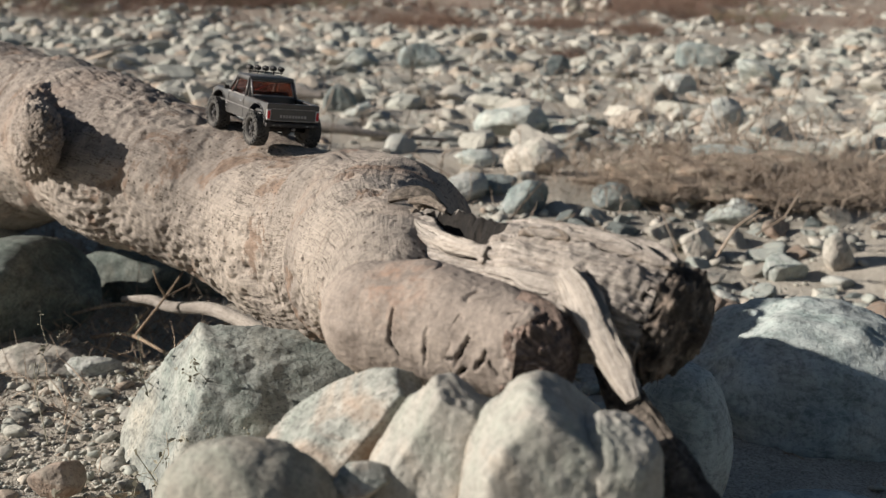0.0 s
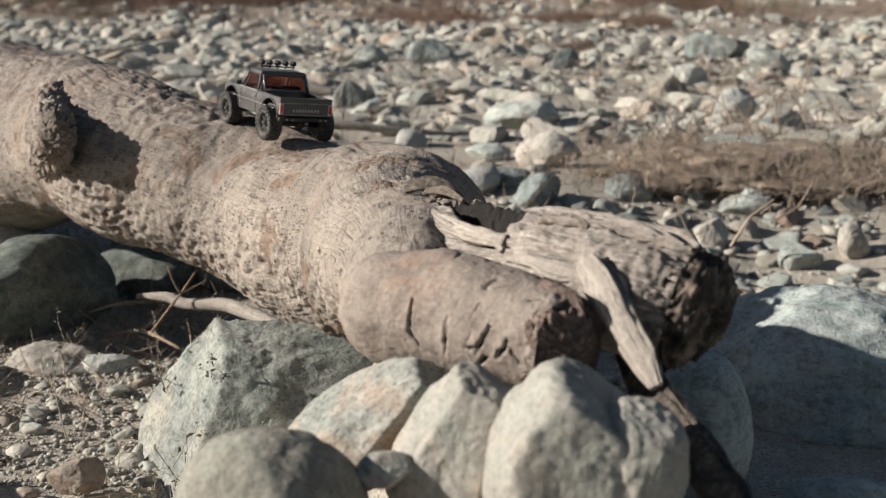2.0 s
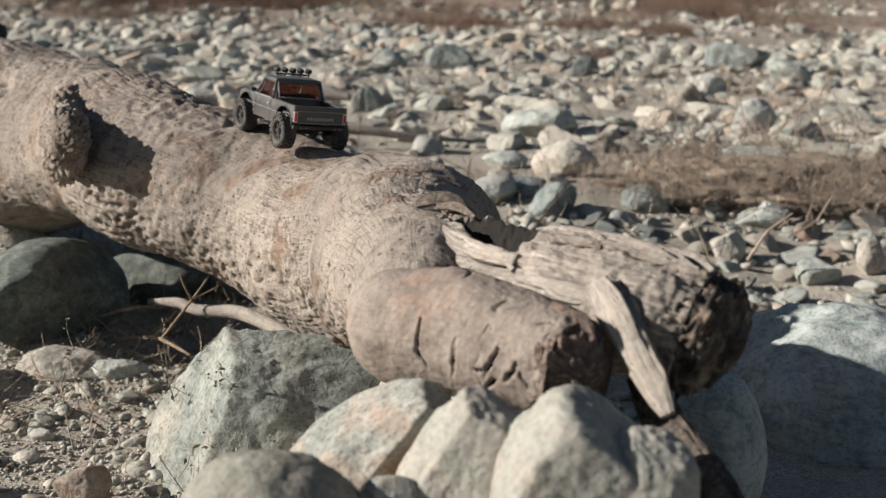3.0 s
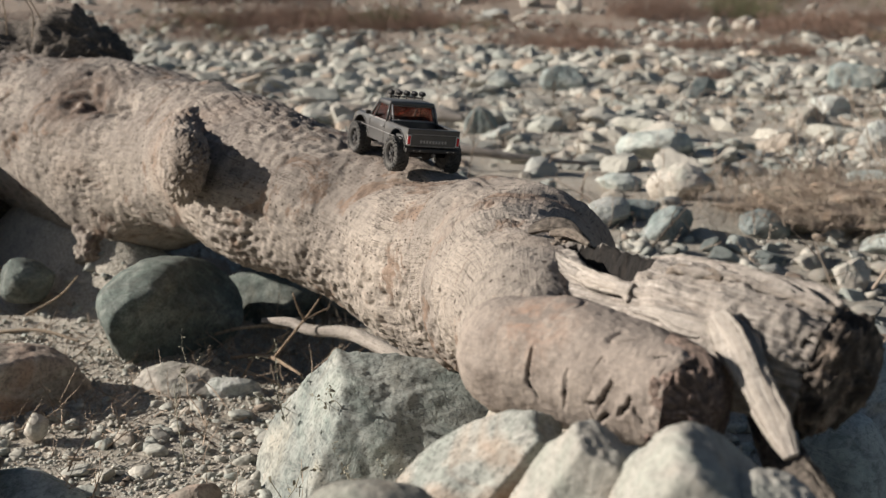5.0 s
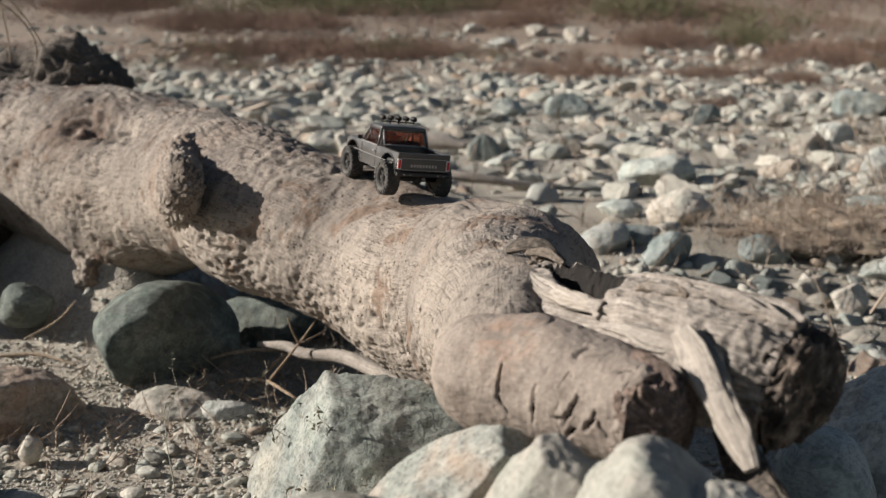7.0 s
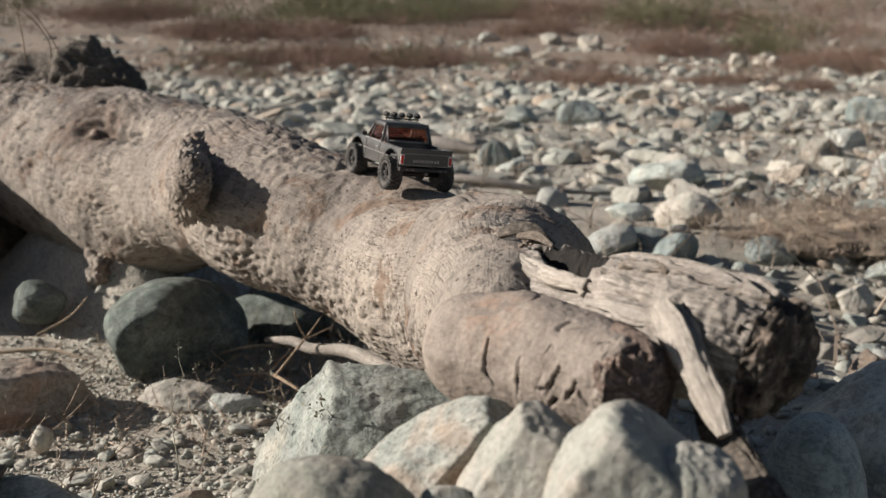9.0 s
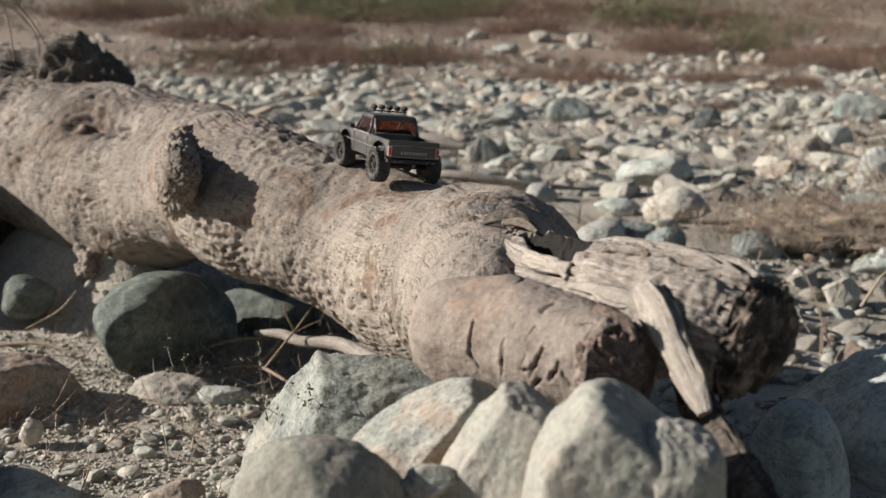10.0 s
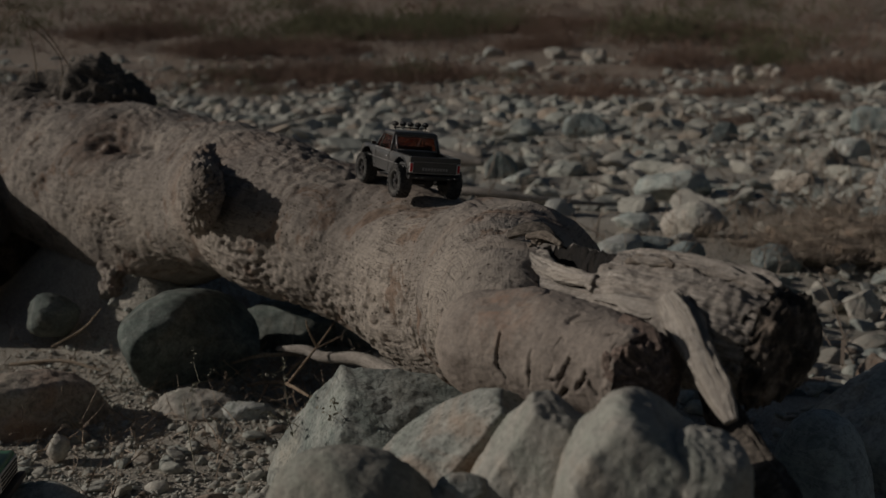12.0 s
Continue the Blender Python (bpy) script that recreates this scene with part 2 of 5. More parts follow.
def trunk_wood():
    """Sun-bleached trunk: pale skin with fine grain, grey and brown crust along the top, rot patches, worm pits and drying cracks."""
    s = Shader("weathered_trunk", 0.88)
    at, uv = s.coords("Object"), s.coords("UV")
    fibre = s.noise(s.coords("UV", (5, 70, 1)), 4.0, 6, 0.65, 0.5)
    soft, mid, fine = s.noise(at, 6.0, 5, 0.62, 0.4), s.noise(at, 38, 5, 0.7, 0.4), s.noise(at, 230, 4, 0.75)
    col = s.ramp(soft, [(0.30, (0.172, 0.146, 0.126)), (0.42, (0.24, 0.208, 0.179)), (0.55, (0.298, 0.258, 0.22)), (0.72, (0.345, 0.298, 0.252))])
    col = s.mix(0.7, col, s.ramp(fibre, [(0.28, 0.55), (0.48, 1.0), (0.72, 1.2)]), "MULTIPLY")
    col = s.mix(0.8, col, s.ramp(mid, [(0.32, 0.42), (0.43, 0.96), (0.70, 1.12)]), "MULTIPLY")
    col = s.mix(0.55, col, s.ramp(fine, [(0.30, 0.45), (0.5, 1.0), (0.68, 1.2)]), "MULTIPLY")
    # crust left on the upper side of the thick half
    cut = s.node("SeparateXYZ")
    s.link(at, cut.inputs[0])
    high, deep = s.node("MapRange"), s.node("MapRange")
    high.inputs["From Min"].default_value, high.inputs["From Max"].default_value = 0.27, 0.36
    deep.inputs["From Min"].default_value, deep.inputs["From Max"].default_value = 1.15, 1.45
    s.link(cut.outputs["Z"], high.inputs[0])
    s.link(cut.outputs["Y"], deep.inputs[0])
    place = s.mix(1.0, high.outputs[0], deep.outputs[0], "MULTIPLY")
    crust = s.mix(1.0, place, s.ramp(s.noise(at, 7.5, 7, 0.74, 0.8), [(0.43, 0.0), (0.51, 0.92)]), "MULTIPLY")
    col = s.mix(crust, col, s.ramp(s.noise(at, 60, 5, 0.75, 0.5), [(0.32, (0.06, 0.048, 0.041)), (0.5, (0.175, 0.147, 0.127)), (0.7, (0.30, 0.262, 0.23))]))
    rot = s.ramp(s.noise(at, 8.5, 7, 0.72, 1.2), [(0.55, 0.0), (0.61, 0.85)])
    col = s.mix(rot, col, s.ramp(mid, [(0.35, (0.09, 0.06, 0.043)), (0.65, (0.24, 0.165, 0.12))]))
    near, size = s.node("VectorMath"), s.node("MapRange")
    near.operation = "DISTANCE"
    s.link(at, near.inputs[0])
    near.inputs[1].default_value = (-0.945, 2.045, 0.355)
    size.inputs["From Min"].default_value, size.inputs["From Max"].default_value = 0.02, 0.11
    size.inputs["To Min"].default_value, size.inputs["To Max"].default_value = 1.0, 0.0
    s.link(near.outputs["Value"], size.inputs[0])
    hole = s.mix(1.0, size.outputs[0], s.ramp(s.noise(at, 24, 6, 0.72, 0.8), [(0.38, 0.0), (0.5, 1.0)]), "MULTIPLY")
    col = s.mix(hole, col, s.ramp(mid, [(0.35, (0.05, 0.034, 0.026)), (0.65, (0.17, 0.11, 0.08))]))
    warm = s.ramp(s.noise(at, 3.3, 4, 0.6, 0.7), [(0.54, 0.0), (0.70, 0.4)])
    col = s.mix(warm, col, (0.30, 0.222, 0.17))
    split = s.ramp(s.noise(s.coords("UV", (3.2, 26, 1)), 4.0, 4, 0.55, 1.3), [(0.482, 0.0), (0.5, 1.0), (0.518, 0.0)])
    split = s.mix(1.0, split, s.ramp(s.noise(at, 11, 3, 0.5), [(0.44, 0.0), (0.54, 1.0)]), "MULTIPLY")
    col = s.mix(split, col, (0.045, 0.034, 0.027))
    pit = s.mix(1.0, s.ramp(s.cells(at, 120), [(0.15, 1.0), (0.24, 0.0)]), s.ramp(s.cells(at, 47), [(0.09, 1.0), (0.15, 0.0)]), "LIGHTEN")
    pit = s.mix(1.0, pit, s.ramp(s.noise(at, 13, 4, 0.7), [(0.42, 0.0), (0.56, 1.0)]), "MULTIPLY")
    col = s.mix(pit, col, (0.06, 0.046, 0.037))
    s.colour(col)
    s.bump([(soft, 0.3, 0.006), (mid, 0.6, 0.0045), (fibre, 0.5, 0.0025), (split, -0.9, 0.004), (pit, -0.7, 0.003), (fine, 0.65, 0.0016)])
    return s.mat


def bark_wood():
    """Thin smooth brown bark with faint cross-grain, flaking patches and a reddish weathered patch."""
    s = Shader("brown_bark", 0.85)
    at = s.coords("Object")
    blot, mid, fine = s.noise(at, 30, 5, 0.62, 0.4), s.noise(at, 110, 5, 0.7, 0.4), s.noise(at, 420, 4, 0.75)
    grain = s.noise(s.coords("UV", (9, 46, 1)), 8.0, 6, 0.7, 0.8)
    col = s.ramp(blot, [(0.30, (0.165, 0.136, 0.116)), (0.48, (0.232, 0.196, 0.168)), (0.62, (0.268, 0.226, 0.192)), (0.75, (0.31, 0.265, 0.228))])
    col = s.mix(0.5, col, s.ramp(grain, [(0.30, 0.5), (0.47, 1.0), (0.72, 1.2)]), "MULTIPLY")
    col = s.mix(0.7, col, s.ramp(mid, [(0.30, 0.62), (0.48, 1.0), (0.70, 1.15)]), "MULTIPLY")
    col = s.mix(0.5, col, s.ramp(fine, [(0.30, 0.55), (0.6, 1.15)]), "MULTIPLY")
    near = s.node("VectorMath")
    near.operation = "DISTANCE"
    s.link(at, near.inputs[0])
    near.inputs[1].default_value = (-0.034, 0.722, 0.362)
    round_ = s.node("MapRange")
    round_.inputs["From Min"].default_value, round_.inputs["From Max"].default_value = 0.012, 0.040
    round_.inputs["To Min"].default_value, round_.inputs["To Max"].default_value = 1.0, 0.0
    s.link(near.outputs["Value"], round_.inputs[0])
    patch = s.mix(1.0, round_.outputs[0], s.ramp(s.noise(at, 75, 6, 0.72, 0.9), [(0.44, 0.0), (0.62, 0.6)]), "MULTIPLY")
    col = s.mix(patch, col, (0.30, 0.19, 0.135))
    s.colour(col)
    s.bump([(blot, 0.3, 0.003), (grain, 0.5, 0.0009), (mid, 0.5, 0.0011), (fine, 0.5, 0.0005)])
    return s.mat


M_GROUND, M_GRAVEL = ground_material(), pebble_material()
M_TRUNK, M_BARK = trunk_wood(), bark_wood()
M_FORK = wood("grey_driftwood", (0.17, 0.142, 0.119), (0.335, 0.296, 0.26), (0.46, 0.418, 0.373), (5, 90), cracks=1.0, lumps=0.2, mottle=0.45)
# crumbling rot, coloured near-black for its shaded side, with pale sunlit crumbs
M_CRUMB = stone("shade_dark_crumbling_rot", (0.020, 0.016, 0.014), (0.050, 0.041, 0.034), (0.22, 0.18, 0.148), scale=5.0, speckle=0.5, vary=0.0)
M_SPLIT = wood("pale_split_wood", (0.33, 0.28, 0.235), (0.47, 0.415, 0.36), (0.56, 0.505, 0.445), (4, 170), cracks=0.8, lumps=0.06, mottle=0.25)
M_STAVE = wood("pale_weathered_wood", (0.25, 0.215, 0.185), (0.37, 0.33, 0.29), (0.46, 0.415, 0.37), (4, 170), cracks=0.8, lumps=0.06, mottle=0.35)
# near-black wood: the shade inside hole, stub and cracks put into the colour
M_CAVITY = wood("shade_black_hollow", (0.008, 0.007, 0.006), (0.016, 0.013, 0.011), (0.04, 0.032, 0.026), (30, 60), cracks=0.8)
M_ROT = wood("dark_rotten_wood", (0.045, 0.037, 0.03), (0.12, 0.10, 0.083), (0.26, 0.22, 0.18), (30, 60), cracks=0.8)
M_PINK = wood("reddish_inner_wood", (0.06, 0.042, 0.034), (0.19, 0.14, 0.115), (0.40, 0.295, 0.245), (25, 60), cracks=0.6, lumps=0.3, mottle=0.8)
M_KNOT = wood("pitted_knot_wood", (0.07, 0.055, 0.044), (0.22, 0.18, 0.148), (0.38, 0.325, 0.275), (25, 60), cracks=0.6, lumps=0.5, mottle=0.8)
M_HEART = wood("brown_heartwood", (0.10, 0.08, 0.064), (0.25, 0.205, 0.165), (0.40, 0.34, 0.28), (25, 60), cracks=0.6, lumps=0.5)
M_TWIG = wood("dry_twig", (0.22, 0.15, 0.10), (0.34, 0.25, 0.175), (0.43, 0.335, 0.25), (20, 80), lumps=0.05)
M_STRAW = wood("dry_straw", (0.22, 0.165, 0.115), (0.34, 0.265, 0.19), (0.42, 0.34, 0.26), (20, 80), lumps=0.05)


def plain(name, col, rough=0.5, metal=0.0, mottle=0.25, scale=300.0, coat=0.0, glow=None):
    s = Shader(name, rough)
    at = s.coords("Object")
    n = s.noise(at, scale, 4, 0.6)
    s.colour(s.mix(mottle, col, s.ramp(n, [(0.3, tuple(0.5 * v for v in col)), (0.7, tuple(min(1, 1.5 * v + 0.01) for v in col))])))
    s.bsdf.inputs["Metallic"].default_value = metal
    s.bsdf.inputs["Coat Weight"].default_value = coat
    s.bump(n, 0.15, 0.0004)
    return s.mat


def dusty(name, col, rough, coat, dust=(0.30, 0.255, 0.21), metal=0.0):
    """Paint or plastic with a film of dust in patches."""
    s = Shader(name, rough)
    at = s.coords("Object")
    film = s.ramp(s.noise(at, 45, 6, 0.7), [(0.4, 0.04), (0.75, 0.38)])
    s.colour(s.mix(film, col, dust))
    s.link(s.ramp(film, [(0.0, rough), (0.4, 0.8)]), s.bsdf.inputs["Roughness"])
    s.bsdf.inputs["Coat Weight"].default_value = coat
    s.bsdf.inputs["Coat Roughness"].default_value = 0.15
    s.bsdf.inputs["Metallic"].default_value = metal
    s.bump(s.noise(at, 400, 3, 0.6), 0.12, 0.0003)
    return s.mat


def glass(name, col, rough=0.05):
    s = Shader(name, rough)
    s.bsdf.inputs["Base Color"].default_value = (*col, 1)
    s.bsdf.inputs["Transmission Weight"].default_value = 1.0
    s.bsdf.inputs["IOR"].default_value = 1.2
    return s.mat


M_PAINT = dusty("dark_grey_paint", (0.050, 0.049, 0.049), 0.30, 0.6, dust=(0.16, 0.145, 0.13))
M_BLACK = dusty("black_plastic", (0.018, 0.018, 0.019), 0.45, 0.0, dust=(0.12, 0.10, 0.085))
M_RUBBER = dusty("tyre_rubber", (0.036, 0.036, 0.036), 0.8, 0.0, dust=(0.30, 0.27, 0.235))
M_STEEL = plain("dark_steel", (0.16, 0.16, 0.165), 0.35, 0.8)
M_CHROME = plain("bright_trim", (0.55, 0.55, 0.56), 0.25, 0.7, 0.1)
M_RED = plain("red_lens", (0.55, 0.03, 0.035), 0.2, 0.0, 0.15, coat=0.5)
M_WHITE = plain("grey_white_plastic", (0.55, 0.54, 0.52), 0.4, 0.0, 0.15)
M_GLASS = glass("tinted_window", (0.75, 0.36, 0.26))
M_LETTER = plain("grey_badge", (0.33, 0.32, 0.31), 0.45, 0.3, 0.1)
M_TRIM = plain("dull_trim", (0.27, 0.26, 0.255), 0.4, 0.5, 0.2)
M_SEAT = plain("dark_interior", (0.03, 0.026, 0.024), 0.7)
M_WIRE = plain("red_wire", (0.35, 0.05, 0.03), 0.5)
M_TOYGREEN = dusty("green_paint", (0.01, 0.16, 0.085), 0.3, 0.5)


def leafy(name, low, high, rough=0.85):
    s = Shader(name, rough)
    pick = s.node("NewGeometry").outputs["Random Per Island"]
    col = s.ramp(pick, [(0.0, low), (1.0, high)])
    s.colour(s.mix(0.7, col, s.ramp(s.noise(s.coords("Object"), 0.9, 3, 0.6), [(0.35, 0.65), (0.65, 1.25)]), "MULTIPLY"))
    return s.mat


M_REDBRUSH = leafy("russet_brush", (0.12, 0.078, 0.058), (0.29, 0.195, 0.15))
M_OLIVE = leafy("olive_brush", (0.085, 0.085, 0.05), (0.23, 0.22, 0.125))
M_GREYTWIG = leafy("grey_dead_twigs", (0.13, 0.10, 0.075), (0.38, 0.31, 0.25))
M_DEADGRASS = leafy("dead_grass", (0.19, 0.145, 0.11), (0.42, 0.335, 0.26))
M_WEED = leafy("grey_weed", (0.14, 0.135, 0.10), (0.36, 0.34, 0.27))


# ---- building helpers ----
def mesh_of(name, verts, faces, mats, smooth=True, uvs=None):
    me = bpy.data.meshes.new(name)
    me.from_pydata([tuple(v) for v in verts], [], [tuple(f) for f in faces])
    for m in mats if isinstance(mats, list) else [mats]:
        me.materials.append(m)
    me.polygons.foreach_set("use_smooth", [smooth] * len(me.polygons))
    if uvs is not None:
        layer = me.uv_layers.new(name="grain")
        index = np.empty(len(me.loops), np.int32)
        me.loops.foreach_get("vertex_index", index)
        layer.data.foreach_set("uv", np.asarray(uvs, np.float32)[index].ravel())
    me.update()
    return me


def part(name, bm, material, parent, label="", smooth=False, m=None):
    """Links a bmesh as one mesh object under a thing or a part."""
    me = bpy.data.meshes.new(name)
    bm.to_mesh(me)
    bm.free()
    me.materials.append(material)
    me.polygons.foreach_set("use_smooth", [smooth] * len(me.polygons))
    return sub(name, me, parent, label, m)


def sub(name, me, parent, label="", m=None):
    ob = new(name, me)
    ob.parent = parent
    if m is not None:
        ob.matrix_basis = m
    return tagged(ob, label) if label else ob


def block(sx, sy, sz, bevel=0.0, at=(0, 0, 0), m=None, segments=2):
    bm = bmesh.new()
    bmesh.ops.create_cube(bm, size=1.0, matrix=Matrix.Translation(at) @ (m or Matrix()) @ Matrix.Diagonal((sx, sy, sz, 1)))
    if bevel:
        bmesh.ops.bevel(bm, geom=bm.edges[:], offset=bevel, segments=segments, affect="EDGES", profile=0.6)
    return bm


def rod(a, b, r, sides=10, bm=None, r2=None):
    a, b = Vector(a), Vector(b)
    bm = bm or bmesh.new()
    turn = (b - a).to_track_quat("Z", "Y").to_matrix().to_4x4()
    bmesh.ops.create_cone(bm, cap_ends=True, segments=sides, radius1=r, radius2=r if r2 is None else r2, depth=(b - a).length, matrix=Matrix.Translation((a + b) / 2) @ turn)
    return bm


def ball(r, at=(0, 0, 0), scale=(1, 1, 1), u=14, v=9):
    bm = bmesh.new()
    bmesh.ops.create_uvsphere(bm, u_segments=u, v_segments=v, radius=r, matrix=Matrix.Translation(at) @ Matrix.Diagonal((*scale, 1)))
    return bm


def outline(points, thick, axis, at):
    """A flat plate with the given outline, extruded by thick along an axis."""
    bm = bmesh.new()
    k = "xyz".index(axis)
    rest = [n for n in range(3) if n != k]
    vs = []
    for p in points:
        co = [0.0, 0.0, 0.0]
        co[k], co[rest[0]], co[rest[1]] = at, p[0], p[1]
        vs.append(bm.verts.new(co))
    f = bm.faces.new(vs)
    got = bmesh.ops.extrude_face_region(bm, geom=[f])
    move = [0.0, 0.0, 0.0]
    move[k] = thick
    bmesh.ops.translate(bm, verts=[g for g in got["geom"] if isinstance(g, bmesh.types.BMVert)], vec=move)
    bmesh.ops.recalc_face_normals(bm, faces=bm.faces[:])
    return bm


ICO = {}


def ico(n):
    if n not in ICO:
        bm = bmesh.new()
        bmesh.ops.create_icosphere(bm, subdivisions=n, radius=1.0)
        ICO[n] = np.array([v.co[:] for v in bm.verts]), [[v.index for v in f.verts] for f in bm.faces]
        bm.free()
    return ICO[n]


def rock_shape(seed, half, planes=7, sharp=9.0, rough=0.05, n=4, cuts=(), reach=(0.6, 0.95), boxy=1.0, chip=0.0):
    """A stone: a ball cut by planes (random ones, and cuts of normal and distance), worn and roughened, with the given half sizes."""
    rng = np.random.default_rng(seed)
    v, faces = ico(n)
    r = np.ones(len(v))
    normals = [(q / np.linalg.norm(q), rng.uniform(*reach)) for q in rng.normal(size=(planes, 3))]
    normals += [(np.array(q, float) / np.linalg.norm(q), d) for q, d in cuts]
    for q, d in normals:
        facing = np.maximum(v @ q, 1e-3)
        far = np.minimum(d / facing, 30.0)
        r = (r ** -sharp + far ** -sharp) ** (-1 / sharp)
    p = v * r[:, None]
    p = np.sign(p) * np.abs(p) ** boxy
    lump = fbm(v * 1.7 + seed, 3, seed) * rough + fbm(v * 6.0 + seed, 4, seed + 9) * rough * 0.45
    if n >= 5:
        lump = lump + fbm(v * 26.0 + seed, 3, seed + 4) * rough * 0.14
    if chip:  # broken ledges
        for k, size in ((0, 1.9), (1, 4.3)):
            step = fbm(v * size + 3.7 * seed + k, 3, seed + 15 + k) * 5
            whole = np.floor(step)
            lump = lump + chip * 0.5 ** k * (whole + np.clip((step - whole - 0.5) * 5 + 0.5, 0, 1)) / 5
    p = p * (1 + lump)[:, None]
    low, high = p.min(0), p.max(0)
    return (p - (low + high) / 2) / ((high - low) / 2) * np.array(half), faces


def rock(name, seed, at, half, material, label, turn=(0, 0, 0), n=5, group="", category="rock", **shape):
    verts, faces = rock_shape(seed, half, n=n, **shape)
    ob = new(name, mesh_of(name, verts, faces, material))
    ob.matrix_world = pose(*at, *turn)
    return tagged(ob, label, category, group)


def smooth_line(points, n):
    """n rows along a smooth curve through the rows of points."""
    p = np.asarray(points, float)
    q = np.vstack([2 * p[0] - p[1], p, 2 * p[-1] - p[-2]])
    t = np.linspace(0, len(p) - 1 - 1e-9, n)
    i = t.astype(int)
    f = (t - i)[:, None]
    a, b, c, d = q[i], q[i + 1], q[i + 2], q[i + 3]
    return 0.5 * (2 * b + (c - a) * f + (2 * a - 5 * b + 4 * c - d) * f**2 + (3 * b - a - 3 * c + d) * f**3)


def tube(stations, n, around, relief=None, cap=0.5, squash=1.0):
    """A tapering limb through stations (x, y, z, radius), with rounded ends. relief(points, outward, u, angle) moves the skin outwards.
    Gives vertices, faces and the grain's UVs."""
    line = smooth_line(stations, n)
    c, r = line[:, :3], line[:, 3]
    t = np.gradient(c, axis=0)
    t /= np.linalg.norm(t, axis=1)[:, None]
    side = np.cross(t, (0, 0, 1.0))
    side /= np.linalg.norm(side, axis=1)[:, None] + 1e-9
    up = np.cross(side, t)
    a = np.linspace(-0.5 * np.pi, 1.5 * np.pi, around + 1)[:-1]
    out = side[:, None] * squash * np.cos(a)[None, :, None] + up[:, None] * np.sin(a)[None, :, None]
    u = np.r_[0, np.cumsum(np.linalg.norm(np.diff(c, axis=0), axis=1))]
    p = c[:, None] + out * r[:, None, None]
    flat, o = p.reshape(-1, 3), out.reshape(-1, 3)
    uu, aa = np.repeat(u, around), np.tile(a, n)
    if relief is not None:
        flat = flat + o * relief(flat, o, uu, aa)[:, None]
    uv = np.stack([uu, aa * r.mean()], 1)
    idx = np.arange(n * around).reshape(n, around)
    nxt = np.roll(idx, -1, axis=1)
    faces = np.stack([idx[:-1], idx[1:], nxt[1:], nxt[:-1]], -1).reshape(-1, 4).tolist()
    verts = flat
    for end, row, s in ((0, idx[0], -1), (n - 1, idx[-1], 1)):
        rings, prev = 6, row
        mid = verts[row].mean(0)
        base = verts[row]
        for k in range(1, rings):
            f = 1 - k / rings
            q = mid + (base - mid) * f + s * t[end] * r[end] * cap * (1 - f * f)
            q = q + min(0.12 * r[end], 0.004) * np.stack([vnoise(q * 120, 3 + j) for j in range(3)], 1) * (cap > 0)
            ids = np.arange(len(verts), len(verts) + around)
            verts = np.vstack([verts, q])
            uv = np.vstack([uv, np.stack([np.full(around, u[end] + s * 0.01 * k), f * a * r[end]], 1)])
            for j in range(around):
                quad = [prev[j], prev[(j + 1) % around], ids[(j + 1) % around], ids[j]]
                faces.append(quad[::-1] if s > 0 else quad)
            prev = ids
        faces.append([int(j) for j in (prev[::-1] if s > 0 else prev)])
    return verts, faces, uv


def limb(name, stations, n, around, material, parent=None, relief=None, cap=0.5, label="", squash=1.0):
    verts, faces, uv = tube(stations, n, around, relief, cap, squash)
    me = mesh_of(name, verts, faces, material, True, uv)
    return sub(name, me, parent, label) if parent else new(name, me)


def height(x, y):
    """The ground: sand by the log, a mound of stones in front, a low channel beyond, and a bank that rises far off."""
    x, y = np.asarray(x, float), np.asarray(y, float)
    flat = np.stack([x, y, 0 * x], -1).reshape(-1, 3)
    z = 0.012 * fbm(flat * 2.2, 3, 5) + 0.006 * fbm(flat * 11, 3, 6)
    x, y = x.ravel(), y.ravel()
    z = z + np.clip(y - 3, 0, 12) / 12 * 0.10 * fbm(flat * 0.6, 2, 8)
    z = z + 0.15 * np.exp(-(((x + 0.015) / 0.12) ** 2 + ((y - 0.58) / 0.15) ** 2))
    z = z + 0.07 * np.exp(-(((x + 0.01) / 0.2) ** 2 + ((y - 0.45) / 0.3) ** 2))
    # two mounds added under the log, mostly hidden, to stop sun passing below it
    z = z + 0.19 * np.exp(-(((x - 0.01) / 0.07) ** 2 + ((y - 0.97) / 0.20) ** 2))
    z = z + 0.17 * np.exp(-(((x + 0.06) / 0.08) ** 2 + ((y - 1.05) / 0.13) ** 2))
    # ridge added under the thick end so the ground behind stays shaded
    along, across = (x + 1.0) * -0.83 + (y - 2.12) * 0.56, (x + 1.0) * 0.56 + (y - 2.12) * 0.83
    z = z + 0.17 * np.exp(-((along / 0.27) ** 4) - (across / 0.09) ** 2)
    z = z - 0.075 * np.exp(-(((x - 0.72) / 0.42) ** 2 + ((y - 2.3) / 0.5) ** 2))
    z = z + 0.05 * np.exp(-(((x - 0.75) / 0.5) ** 2 + ((y - 3.1) / 0.33) ** 2))
    z = z - 0.065 * np.exp(-(((x + 0.46) / 0.10) ** 2 + ((y - 1.75) / 0.10) ** 2))
    far = np.clip(y - 9, 0, None)
    z = z + 0.035 * far + 0.006 * np.clip(y - 13, 0, 28) ** 2 * 0.55 + 0.10 * np.clip(y - 41, 0, 60)
    return z


def gz(x, y):
    return float(height([x], [y])[0])


# ---- ground ----
def spread(low, high, mid, dense, n):
    """n values from low to high, closely spaced about mid."""
    a, b = np.arcsinh((low - mid) / dense), np.arcsinh((high - mid) / dense)
    return mid + dense * np.sinh(np.linspace(a, b, n))


